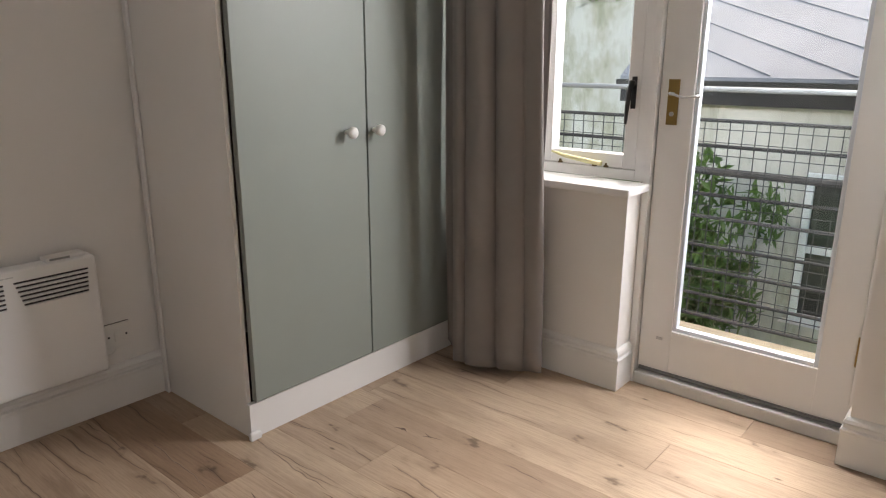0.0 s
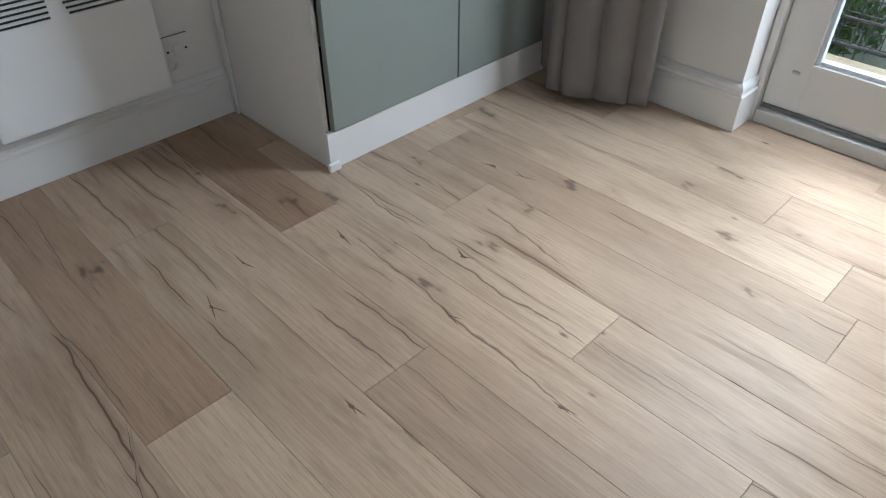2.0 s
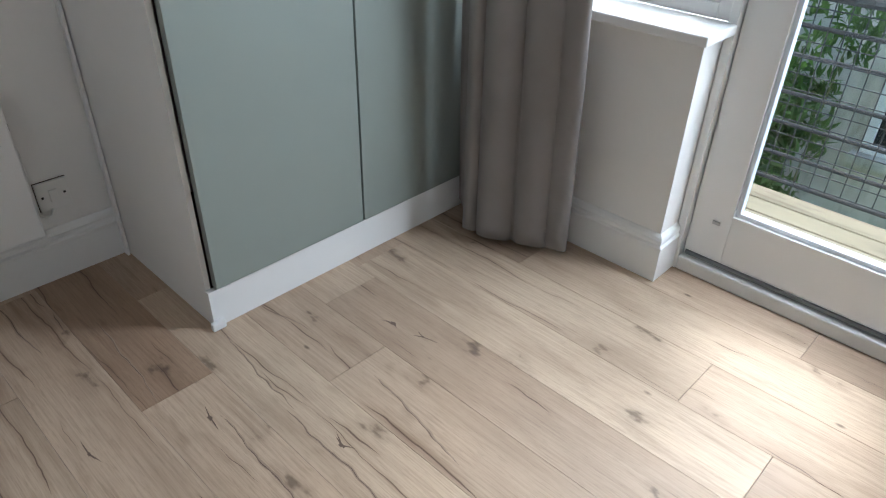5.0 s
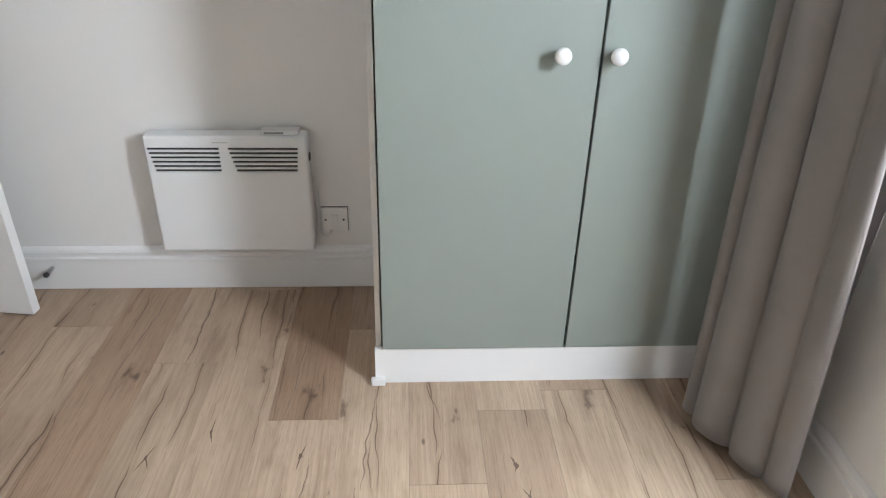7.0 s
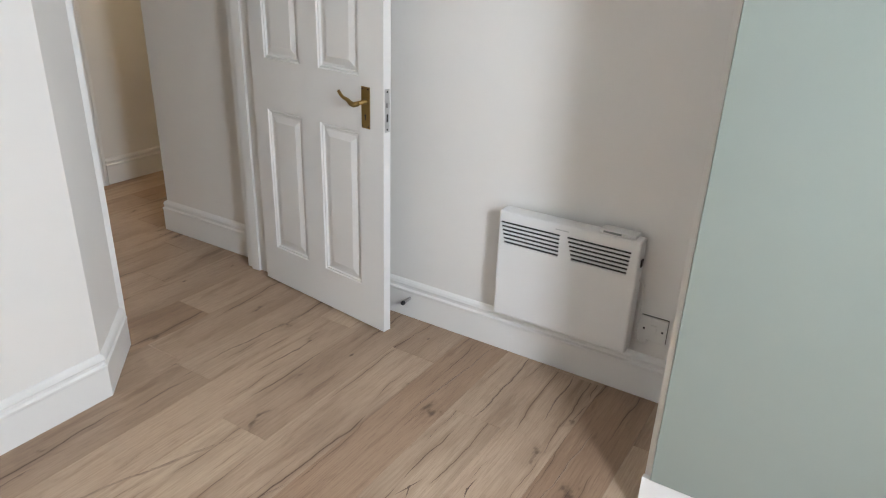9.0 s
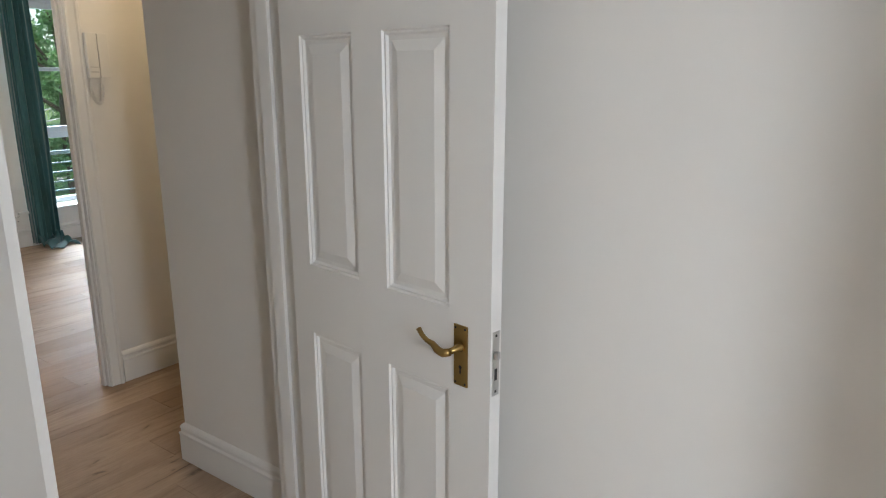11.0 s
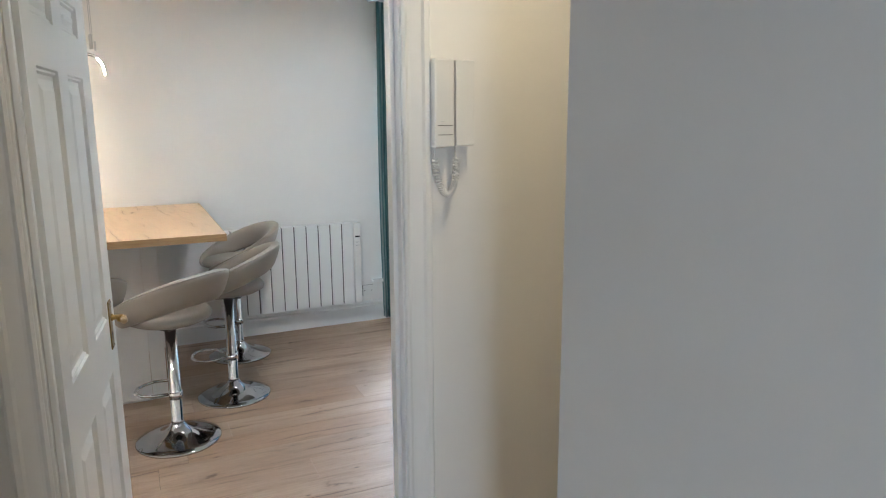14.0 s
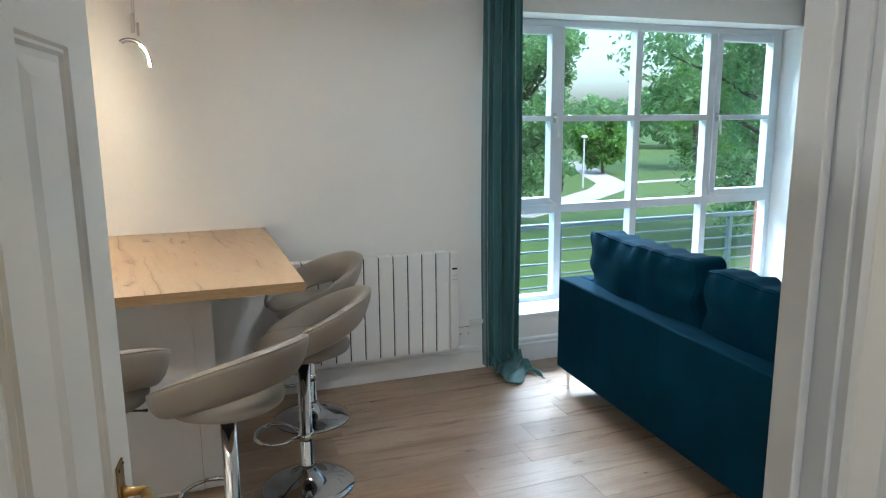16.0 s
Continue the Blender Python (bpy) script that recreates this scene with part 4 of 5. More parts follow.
# both out of view; the first is added to brighten the bar's front panel
for x, y in ((0.90, -4.15), (-1.10, -5.45)):
    living_light = thing("ceiling_light", "round white ceiling downlight placed out of view in the living room", "ceiling light", (x, y, 2.5), "living room downlights")
    part("rim", lathe([(0.075, 0), (0.095, 0), (0.095, 0.012), (0.075, 0.012)], (x, y, 2.487), 28), WHITE_METAL, living_light)
    part("diffuser", lathe([(0, 0), (0.074, 0), (0.074, 0.008), (0, 0.008)], (x, y, 2.490), 28), LIGHT2, living_light)

# ---- sofa ----
sofa = thing("sofa", "teal blue velvet sofa with loose back cushions", "sofa", (-2.25, -6.80, 0))
part("back", box(-2.385, -2.250, -6.80, -4.82, 0.135, 0.690, bevel=0.016, seg=3), VELVET, sofa, "flat velvet sofa back")
for y0_ in (-6.80, -4.95):
    part("arm", box(-3.10, -2.386, y0_, y0_ + 0.13, 0.135, 0.690, bevel=0.016, seg=3), VELVET, sofa)
part("seat_base", box(-3.10, -2.386, -6.669, -4.951, 0.135, 0.300, bevel=0.012), VELVET, sofa)


def cushion(x0, x1, y0, y1, z0, z1, puff, seed, lean=0.0):
    """A stuffed cushion: pinched edges, swollen faces and gentle creases."""
    bm = bmesh.new()
    n = 26
    c = Vector(((x0 + x1) / 2, (y0 + y1) / 2, (z0 + z1) / 2))
    h = Vector(((x1 - x0) / 2, (y1 - y0) / 2, (z1 - z0) / 2))
    bmesh.ops.create_cube(bm, size=2.0)
    bmesh.ops.subdivide_edges(bm, edges=bm.edges[:], cuts=n, use_grid_fill=True)

    def shaped(p):
        k = (abs(p.x) ** 16 + abs(p.y) ** 16 + abs(p.z) ** 16) ** (1 / 16)
        q = p / k
        swell = (1 - q.y ** 4) * (1 - q.z ** 4)
        w = Vector((c.x + q.x * h.x * (0.66 + puff * swell), c.y + q.y * h.y * (1 - 0.035 * (1 - q.z * q.z)), c.z + q.z * h.z * (1 - 0.05 * (1 - q.y * q.y) * (1 if q.z > 0 else 0))))
        # creases that run in from the seams, and a lumpy filling
        edge = max(abs(q.y), abs(q.z)) ** 3
        crease = math.sin(w.y * 46 + seed + 2.0 * math.sin(w.z * 9)) * (1 if abs(q.z) > abs(q.y) else 0) + math.sin(w.z * 40 + seed) * (0 if abs(q.z) > abs(q.y) else 1)
        w.x += 0.018 * crease * edge * q.x * (0.6 + 0.8 * noise.noise(Vector((seed, w.y * 5, w.z * 5))))
        w.z += 0.0045 * crease * (1 if q.z > 0.9 else 0)
        w += Vector((0.016, 0.008, 0.014)) * noise.noise(Vector((w.x * 5, w.y * 5 + seed, w.z * 5)))
        w.x += lean * (w.z - z0)
        return w
    for v in bm.verts:
        v.co = shaped(v.co.copy())
    m = 40
    turn = [(-1 + 2 * i / m, 1) for i in range(m)] + [(1, 1 - 2 * i / m) for i in range(m)] + [(1 - 2 * i / m, -1) for i in range(m)] + [(-1, -1 + 2 * i / m) for i in range(m)]
    seam = [shaped(Vector((1, y, z))) for y, z in turn]
    return bm, seam + seam[:1]


bm, seam = cushion(-2.60, -2.36, -6.675, -5.70, 0.46, 0.995, 0.36, 1.0, 0.05)
part("piping", tube(seam, 0.0045, 6), VELVET, part("back_cushion", bm, VELVET, sofa, "plump velvet back cushion", True), smooth=True)
bm, seam = cushion(-2.60, -2.36, -5.69, -4.93, 0.46, 0.972, 0.36, 5.0, 0.03)
part("piping", tube(seam, 0.0045, 6), VELVET, part("back_cushion", bm, VELVET, sofa, "plump velvet back cushion", True), smooth=True)
for y0_, y1_ in ((-6.665, -5.815), (-5.805, -4.955)):
    part("seat_cushion", box(-3.08, -2.60, y0_, y1_, 0.301, 0.455, bevel=0.03, seg=4), VELVET, sofa, smooth=True)
part("seam", tube([(-2.2495, -5.81, 0.14), (-2.2495, -5.81, 0.685)], 0.0016, 6), VELVET, sofa)
for x in (-2.30, -3.03):
    for y in (-6.74, -4.88):
        part("leg", lathe([(0, 0), (0.009, 0), (0.010, 0.004), (0.008, 0.03), (0.013, 0.12), (0.022, 0.128), (0.022, 0.135), (0, 0.135)], (x, y, 0), 14), CHROME, sofa, "slim chrome leg", True)
sofa.rotation_euler = (0, 0, radians(-2.6))

# ---- living room window, curtains ----
structure("sill_living", box(-4.559, -1.981, -7.50, -7.262, 0.311, 0.335, bevel=0.005), GLOSS, "white gloss window sill", "window sill")
structure("sill_living_horn", box(-1.9805, -1.868, -7.2795, -7.246, 0.311, 0.335, bevel=0.005), GLOSS, "end of the white gloss window sill", "window sill")
lw = thing("window_2", "white living room window of twelve panes with two casements", "window", (-3.27, -7.54, 0.33), kind="structure")
WX = (-4.558, -3.909, -3.268, -2.640, -1.982)
WZ = (0.336, 0.998, 1.620, 2.268)
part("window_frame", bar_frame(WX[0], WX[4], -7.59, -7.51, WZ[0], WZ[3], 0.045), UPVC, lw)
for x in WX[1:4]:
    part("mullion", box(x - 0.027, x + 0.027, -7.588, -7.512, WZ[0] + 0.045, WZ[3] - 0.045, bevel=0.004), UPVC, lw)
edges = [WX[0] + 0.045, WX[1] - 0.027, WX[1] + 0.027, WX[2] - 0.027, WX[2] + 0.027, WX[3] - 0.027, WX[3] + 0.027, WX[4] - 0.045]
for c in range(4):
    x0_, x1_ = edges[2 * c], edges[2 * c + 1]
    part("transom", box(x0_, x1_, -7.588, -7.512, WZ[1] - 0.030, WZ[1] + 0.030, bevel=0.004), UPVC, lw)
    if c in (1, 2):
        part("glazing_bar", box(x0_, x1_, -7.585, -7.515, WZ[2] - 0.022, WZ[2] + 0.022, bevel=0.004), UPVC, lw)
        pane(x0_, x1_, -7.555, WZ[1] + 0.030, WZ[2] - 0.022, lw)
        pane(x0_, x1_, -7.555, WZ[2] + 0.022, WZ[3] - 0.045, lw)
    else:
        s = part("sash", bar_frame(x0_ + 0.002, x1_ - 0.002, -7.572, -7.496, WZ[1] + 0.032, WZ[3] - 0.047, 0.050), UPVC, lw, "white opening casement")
        part("glazing_bar", box(x0_ + 0.052, x1_ - 0.052, -7.568, -7.500, WZ[2] - 0.018, WZ[2] + 0.018, bevel=0.003), UPVC, s)
        pane(x0_ + 0.050, x1_ - 0.050, -7.540, WZ[1] + 0.080, WZ[2] - 0.018, s)
        pane(x0_ + 0.050, x1_ - 0.050, -7.540, WZ[2] + 0.018, WZ[3] - 0.095, s)
        hx = x1_ - 0.026 if c == 0 else x0_ + 0.026
        h = part("handle_rose", box(hx - 0.012, hx + 0.012, -7.496, -7.488, WZ[2] - 0.03, WZ[2] + 0.035, bevel=0.002), STEEL, s)
        part("handle", tube([(hx, -7.490, WZ[2] + 0.01), (hx, -7.462, WZ[2] + 0.012), (hx - 0.004, -7.455, WZ[2] - 0.03), (hx - 0.012, -7.455, WZ[2] - 0.125)], [0.008, 0.009, 0.008, 0.007], 8), WHITE_METAL, h, "white casement handle", True)
        tie = [(hx + 0.025 * math.sin(2.1 * k), -7.480 + 0.006 * math.cos(3 * k), WZ[1] + 0.035 + 0.028 * math.sin(1.3 * k + 0.6) - 0.012 * k / 5) for k in [q * 0.35 for q in range(16)]]
        part("tie", tube(tie, 0.003, 6), WHITE_PLASTIC, s, "looped white cord tie", True)
    pane(x0_, x1_, -7.555, WZ[0] + 0.045, WZ[1] - 0.030, lw)

teal = thing("curtain", "floor-length teal velvet curtain pooling on the floor", "curtain", (-2.1, -7.19, 0))
solid(part("cloth", curtain_sheet([(-1.935, -7.215), (-2.02, -7.190), (-2.10, -7.200), (-2.190, -7.215)], 2.44, 0.03, 5.4, 0.036, 9, 0.8), CURTAIN_TEAL, teal, smooth=True), 0.003)
bm = bmesh.new()
grid = []
for i in range(41):
    row = []
    for j in range(25):
        u, v = i / 40, j / 24
        a = v * math.pi
        x = -1.965 - 0.25 * u - 0.05 * v * (0.4 + math.sin(3 * u))
        y = -7.215 + 0.33 * v * (0.75 + 0.25 * math.sin(6 * u + 1))
        z = 0.006 + 0.070 * abs(math.sin(a * 2.4 + 5.0 * u + 0.8 * math.sin(9 * u))) * (1 - 0.7 * v) + 0.05 * (1 - v) ** 4
        row.append(bm.verts.new((x, y, z)))
    grid.append(row)
for a_, b_ in zip(grid, grid[1:]):
    for j in range(24):
        bm.faces.new((a_[j], a_[j + 1], b_[j + 1], b_[j]))
solid(part("pooled_hem", bm, CURTAIN_TEAL, teal, "gathered hem lying on the floor", True), 0.003)
teal2 = thing("curtain", "floor-length teal velvet curtain at the window's far end", "curtain", (-4.75, -7.19, 0))
solid(part("cloth", curtain_sheet([(-4.470, -7.215), (-4.65, -7.200), (-4.88, -7.21)], 2.44, 0.012, 4.2, 0.026, 14, 0.7), CURTAIN_TEAL, teal2, smooth=True), 0.003)
pole = thing("curtain_pole", "steel curtain pole above the living room window", "curtain pole", (-3.3, -7.20, 2.455))
part("pole", tube([(-5.05, -7.20, 2.456), (-1.85, -7.20, 2.456)], 0.012, 12), STEEL, pole)
for x in (-4.98, -1.90):
    part("bracket", box(x - 0.008, x + 0.008, -7.2795, -7.205, 2.446, 2.464), STEEL, pole)

# ---- outside: ground, park side ----
def ground_material():
    n = Nodes(material("mown_grass", (0.09, 0.17, 0.03), 0.9))
    v = n.coords()
    a = n.noise(v, 0.08, 4.0)
    b = n.noise(v, 3.0, 4.0, 0.7)
    n.set(Base_Color=n.mix(n.grey(b, (0.3, 0.0), (0.7, 0.5)), n.ramp(a, (0.3, (0.060, 0.115, 0.020)), (0.7, (0.085, 0.15, 0.030))), (0.045, 0.085, 0.015)))
    n.bump(b, 0.4, 0.05)
    return n.m


GRASS = ground_material()
tagged(part("ground", box(-400, 400, -400, 400, -4.3, -3.8), GRASS), "mown park lawn round the buildings", "ground", kind="structure")
PATH_MAT = painted("pale_path_gravel", (0.42, 0.40, 0.37), 0.9, 30.0, 0.2, 0.1)


def ribbon(points, width, z0, z1):
    bm = bmesh.new()
    pts = [Vector((*p, 0)) for p in points]
    rows_ = []
    for i, p in enumerate(pts):
        d = (pts[min(i + 1, len(pts) - 1)] - pts[max(i - 1, 0)]).normalized()
        n_ = Vector((-d.y, d.x, 0)) * width / 2
        rows_.append([bm.verts.new((q.x, q.y, z)) for q in (p - n_, p + n_) for z in (z0, z1)])
    for a, b in zip(rows_, rows_[1:]):
        for i, j in ((0, 1), (1, 3), (3, 2), (2, 0)):
            bm.faces.new((a[i], a[j], b[j], b[i]))
    return bm


tagged(part("pavement", ribbon([(-17, -38), (-22, -41.5), (-25.9, -44.8), (-30, -48.3), (-33.5, -52.6), (-36.3, -59), (-39.5, -66), (-46, -80)], 2.6, -3.81, -3.77), PATH_MAT), "pale path curving through the park", "path", kind="structure")
tagged(part("pavement", ribbon([(-33.5, -52.6), (-42, -53.5), (-56, -56), (-85, -63)], 1.3, -3.81, -3.765), PATH_MAT), "narrow pale path across the lawn", "path", kind="structure")
post = thing("street_lamp", "slim pale park lamp post", "street lamp", (-29.3, -50.4, -3.8))
part("pole", tube([(-29.3, -50.4, -3.8), (-29.3, -50.4, 0.15)], [0.09, 0.06], 10), material("galvanised", (0.5, 0.52, 0.52), 0.5, 0.6), post)
part("lantern", lathe([(0, 0), (0.22, 0.02), (0.26, 0.12), (0.12, 0.20), (0, 0.22)], (-29.3, -50.4, 0.12), 16), WHITE_METAL, post)
bin_ = thing("litter_bin", "dark litter bin beside the park path", "bin", (-26.2, -49.0, -3.8))
part("body", lathe([(0, 0), (0.45, 0), (0.5, 1.3), (0.52, 1.32), (0, 1.34)], (-26.2, -49.0, -3.8), 16), BLACK, bin_)
part("lid", lathe([(0.52, 0), (0.55, 0.1), (0.3, 0.35), (0, 0.4)], (-26.2, -49.0, -2.46), 16), BLACK, bin_)

BARK = painted("bark", (0.10, 0.075, 0.055), 0.95, 12.0, 0.8, 0.3)


def leaf_material(name, dark, light):
    n = Nodes(material(name, light, 0.6))
    g = n.t.nodes.new("ShaderNodeNewGeometry")
    n.set(Base_Color=n.ramp(g.outputs["Random Per Island"], (0.0, dark), (0.6, light), (1.0, tuple(1.35 * c for c in light))))
    n.b.inputs["Transmission Weight"].default_value = 0.0
    tr = n.t.nodes.new("ShaderNodeBsdfTranslucent")
    n.put(tr.inputs[0], (light[0] * 1.3, light[1] * 1.5, light[2], 1))
    mx = n.t.nodes.new("ShaderNodeMixShader")
    mx.inputs[0].default_value = 0.5
    out = n.t.nodes["Material Output"]
    n.t.links.new(n.b.outputs[0], mx.inputs[1])
    n.t.links.new(tr.outputs[0], mx.inputs[2])
    n.t.links.new(mx.outputs[0], out.inputs[0])
    return n.m


LEAF = leaf_material("summer_leaves", (0.055, 0.120, 0.025), (0.13, 0.24, 0.055))
LEAF_COOL = leaf_material("grey_green_leaves", (0.095, 0.175, 0.085), (0.19, 0.30, 0.155))
LEAF_BAMBOO = leaf_material("bamboo_leaves", (0.030, 0.070, 0.015), (0.085, 0.150, 0.035))


def leaves_mesh(clumps, per, size, rnd, long=1.0, droop=0.0):
    """Many small bent leaf blades scattered through clumps of (centre, radius)."""
    vs, fs = [], []
    for c, r in clumps:
        for _ in range(per):
            d = Vector((rnd.gauss(0, 1), rnd.gauss(0, 1), rnd.gauss(0, 0.8))).normalized() * r * rnd.random() ** 0.45
            p = c + d
            q = Euler((rnd.uniform(-1, 1), rnd.uniform(-1, 1) + droop, rnd.uniform(0, 6.28))).to_matrix()
            s = size * rnd.uniform(0.6, 1.3)
            k = len(vs)
            for x, y, z in ((-long, 0, -0.12), (0, -0.5, 0.06), (long, 0, -0.16), (0, 0.5, 0.06)):
                vs.append(p + q @ Vector((x * s, y * s, z * s)))
            fs += [(k, k + 1, k + 2), (k, k + 2, k + 3)]
    return vs, fs


def mesh_part(name, vs, fs, mat, parent, label=""):
    me = bpy.data.meshes.new(name)
    inv = ORIGIN[parent].inverted()
    me.from_pydata([inv @ Vector(v) for v in vs], [], fs)
    me.materials.append(mat)
    ob = new(name, me)
    ob.parent = parent
    ORIGIN[ob] = ORIGIN[parent]
    return tagged(ob, label)


def tree(at, height, crown, seed, mat=None, low=0.35, per=150, leaf=0.16):
    """Tapered trunk with limbs and a ragged crown of leaf clumps."""
    rnd = random.Random(seed)
    base = Vector(at)
    t = thing("tree", "broad leafy green tree in full summer leaf", "tree", at, "park trees")
    top = base + Vector((rnd.uniform(-0.6, 0.6), rnd.uniform(-0.6, 0.6), height * 0.8))
    bm = tube([base, base.lerp(top, 0.3) + Vector((0.2, 0.1, 0)), base.lerp(top, 0.65), top], [height * 0.032, height * 0.024, height * 0.014, 0.03], 9)
    clumps = []
    for i in range(22):
        h = low + (0.97 - low) * rnd.random()
        a = rnd.uniform(0, 6.28)
        spread = crown * (1 - abs(h - 0.58) ** 1.5 * 1.9) * rnd.uniform(0.45, 1.0)
        s = base.lerp(top, min(1, h * 0.8))
        e = base + Vector((math.cos(a) * spread, math.sin(a) * spread, height * h))
        tube([s, s.lerp(e, 0.5) + Vector((0, 0, 0.25)), e], [height * 0.009, height * 0.005, 0.02], 6, bm)
        for f in (0.55, 0.8, 1.0):
            clumps.append((s.lerp(e, f) + Vector((rnd.gauss(0, 0.5), rnd.gauss(0, 0.5), rnd.gauss(0, 0.4))), crown * rnd.uniform(0.14, 0.27)))
    part("trunk", bm, BARK, t, "dark tapered trunk and limbs")
    vs, fs = leaves_mesh(clumps, per, leaf, rnd)
    mesh_part("crown", vs, fs, mat or LEAF, t, "ragged crown of many small leaves")
    return t


def spot(d, right, z=-3.8):
    """A place in the park: d metres out along the line from the hall through the window, shifted to the side."""
    f, r = Vector((-0.50, -0.866, 0)), Vector((-0.866, 0.50, 0))
    p = Vector((-0.2, -3.3, 0)) + f * d + r * right
    return (p.x, p.y, z)


for d_, r_, h_, c_, s_, lo_, m_ in ((27, -7.0, 11.5, 4.4, 3, 0.16, LEAF), (30, 9.0, 13.5, 6.4, 7, 0.15, LEAF_COOL), (34, -2.3, 12.8, 4.2, 12, 0.10, LEAF_COOL), (24, 18.5, 12.0, 5.2, 21, 0.2, LEAF_COOL),
                                   (64, -12, 11.0, 5.0, 5, 0.18, LEAF), (70, 4, 5.8, 3.4, 9, 0.25, LEAF), (76, 14, 12.0, 6.0, 15, 0.2, LEAF), (84, -4, 9.0, 6.0, 17, 0.1, LEAF_COOL), (90, 24, 13.0, 7.0, 19, 0.15, LEAF), (62, 24, 12, 5.5, 29, 0.2, LEAF_COOL), (60, -26, 13, 6, 33, 0.15, LEAF)):
    tree(spot(d_, r_), h_, c_, s_, m_, lo_, 280 if d_ < 40 else 90, 0.15 if d_ < 40 else 0.30)


def bush(at, w, h, seed, mat, label, name="bush", per=420, leaf=0.10, n_=10, long=1.0):
    rnd = random.Random(seed)
    b = thing(name, label, "bush", at)
    cl = [(Vector(at) + Vector((rnd.uniform(-w, w), rnd.uniform(-w, w) * 0.7, rnd.uniform(0.2, 1.0) * h)), 0.38 * w * rnd.uniform(0.6, 1.2)) for _ in range(n_)]
    vs, fs = leaves_mesh(cl, per, leaf, rnd, long)
    mesh_part("foliage", vs, fs, mat, b)
    bm = bmesh.new()
    for c, r in cl:
        tube([at, Vector(at).lerp(c, 0.6) + Vector((0, 0, 0.1)), c], [0.05, 0.03, 0.01], 5, bm)
    part("stems", bm, BARK, b)
    return b


bush(spot(40, -4.3), 1.5, 2.0, 41, LEAF, "rounded green shrub beside the path")
bush(spot(38, -8.5), 2.2, 3.2, 43, LEAF, "tall green shrub on the lawn")
bush(spot(58, -1.0), 1.8, 1.6, 44, LEAF_COOL, "low dark shrubs beside the path")
# distant belt of woodland
rnd = random.Random(77)
cl = []
for i in range(230):
    a = radians(150 + 190 * i / 229)
    r = rnd.uniform(125, 150)
    cl.append((Vector((-2 + r * math.cos(a), -5 + r * math.sin(a), rnd.uniform(-2, 4.5))), rnd.uniform(3.0, 5.0)))
belt = thing("woodland", "far belt of green woodland behind the park", "woodland", (-60, -120, -3.8), kind="stuff")
vs, fs = leaves_mesh(cl, 190, 0.9, rnd)
mesh_part("trees", vs, fs, LEAF_COOL, belt)
# grey footbridge rail behind the path
bridge = thing("park_fence", "grey metal railing far along the park path", "fence", spot(78, -3.0))
FENCE_GREY = painted("grey_metal_paint", (0.22, 0.25, 0.26), 0.5, 100, 0.05, 0.08)
p0, p1 = Vector(spot(74, -8.5, -2.9)), Vector(spot(80, 3.0, -0.3))
for k in (0.0, 1.1):
    part("rail", tube([p0 + Vector((0, 0, k)), p1 + Vector((0, 0, k))], 0.06, 6), FENCE_GREY, bridge)
for i in range(40):
    q = p0.lerp(p1, i / 39)
    part("post", tube([(q.x, q.y, q.z), (q.x, q.y, q.z + 1.1)], 0.03, 5), FENCE_GREY, bridge)
for q in (p0, p0.lerp(p1, 0.5), p1):
    part("support", tube([(q.x, q.y, -3.8), (q.x, q.y, q.z + 0.05)], 0.12, 6), FENCE_GREY, bridge)

# balcony rail outside the living room and the brick reveal
GREEN_METAL = painted("grey_green_metal", (0.055, 0.085, 0.085), 0.45, 120, 0.05, 0.1)
balc = thing("balcony_railing", "grey-green metal balcony railing with horizontal bars", "railing", (-3.3, -8.2, 0.0))
part("top_rail", box(-5.3, -1.3, -8.225, -8.175, 0.735, 0.775, bevel=0.006), GREEN_METAL, balc)
for z in (0.645, 0.545, 0.44, 0.345, 0.245, 0.145):
    part("bar", tube([(-5.3, -8.2, z), (-1.3, -8.2, z)], 0.009, 8), GREEN_METAL, balc)
for x in (-5.28, -4.81, -3.05, -1.32):
    part("post", box(x - 0.018, x + 0.018, -8.22, -8.18, 0.0, 0.735), GREEN_METAL, balc)
structure("balcony_slab", box(-5.5, -1.1, -8.30, -7.602, -0.2, -0.02), painted("grey_concrete", (0.30, 0.29, 0.27), 0.9, 60, 0.3, 0.15), "grey concrete balcony slab", "balcony")


def brick_material():
    n = Nodes(material("red_brick", (0.28, 0.10, 0.065), 0.9))
    v = n.coords((1, 1, 1))
    sw = n.add("ShaderNodeMapping", Vector=v, Rotation=(radians(90), 0, radians(90))).outputs[0]
    b = n.add("ShaderNodeTexBrick", Vector=sw, Color1=(0.30, 0.105, 0.065, 1), Color2=(0.22, 0.075, 0.05, 1), Mortar=(0.38, 0.35, 0.31, 1), Scale=4.6)
    n.set(Base_Color=b.outputs[0])
    n.bump(b.outputs["Fac"], 0.5, -0.006)
    return n.m


structure("wall_outer_brick", box(-4.95, -4.585, -7.69, -7.601, -3.8, 3.2), brick_material(), "red brick outer reveal of the window", "wall")

# ---- outside: balcony and neighbours behind the bedroom ----
DECK = oak("weathered_deck_board", (0.27, 0.225, 0.15), (0.18, 0.145, 0.095), (0.10, 0.08, 0.05), 0.75, True, 0.4)
deck = tagged(part("balcony_deck", box(-1.6, 3.3, 1.362, 2.05, -0.25, -0.035), GAP), "weathered timber balcony decking", "deck", kind="structure")
ORIGIN[deck] = Matrix.Identity(4)
for i in range(6):
    y = 1.372 + 0.112 * i
    part("board", box(-1.6, 3.3, y, y + 0.104, -0.034, -0.008, bevel=0.003, seg=1), DECK, deck)
DARK_RAIL = painted("dark_grey_railing_paint", (0.030, 0.033, 0.036), 0.85, 150, 0.06, 0.1)
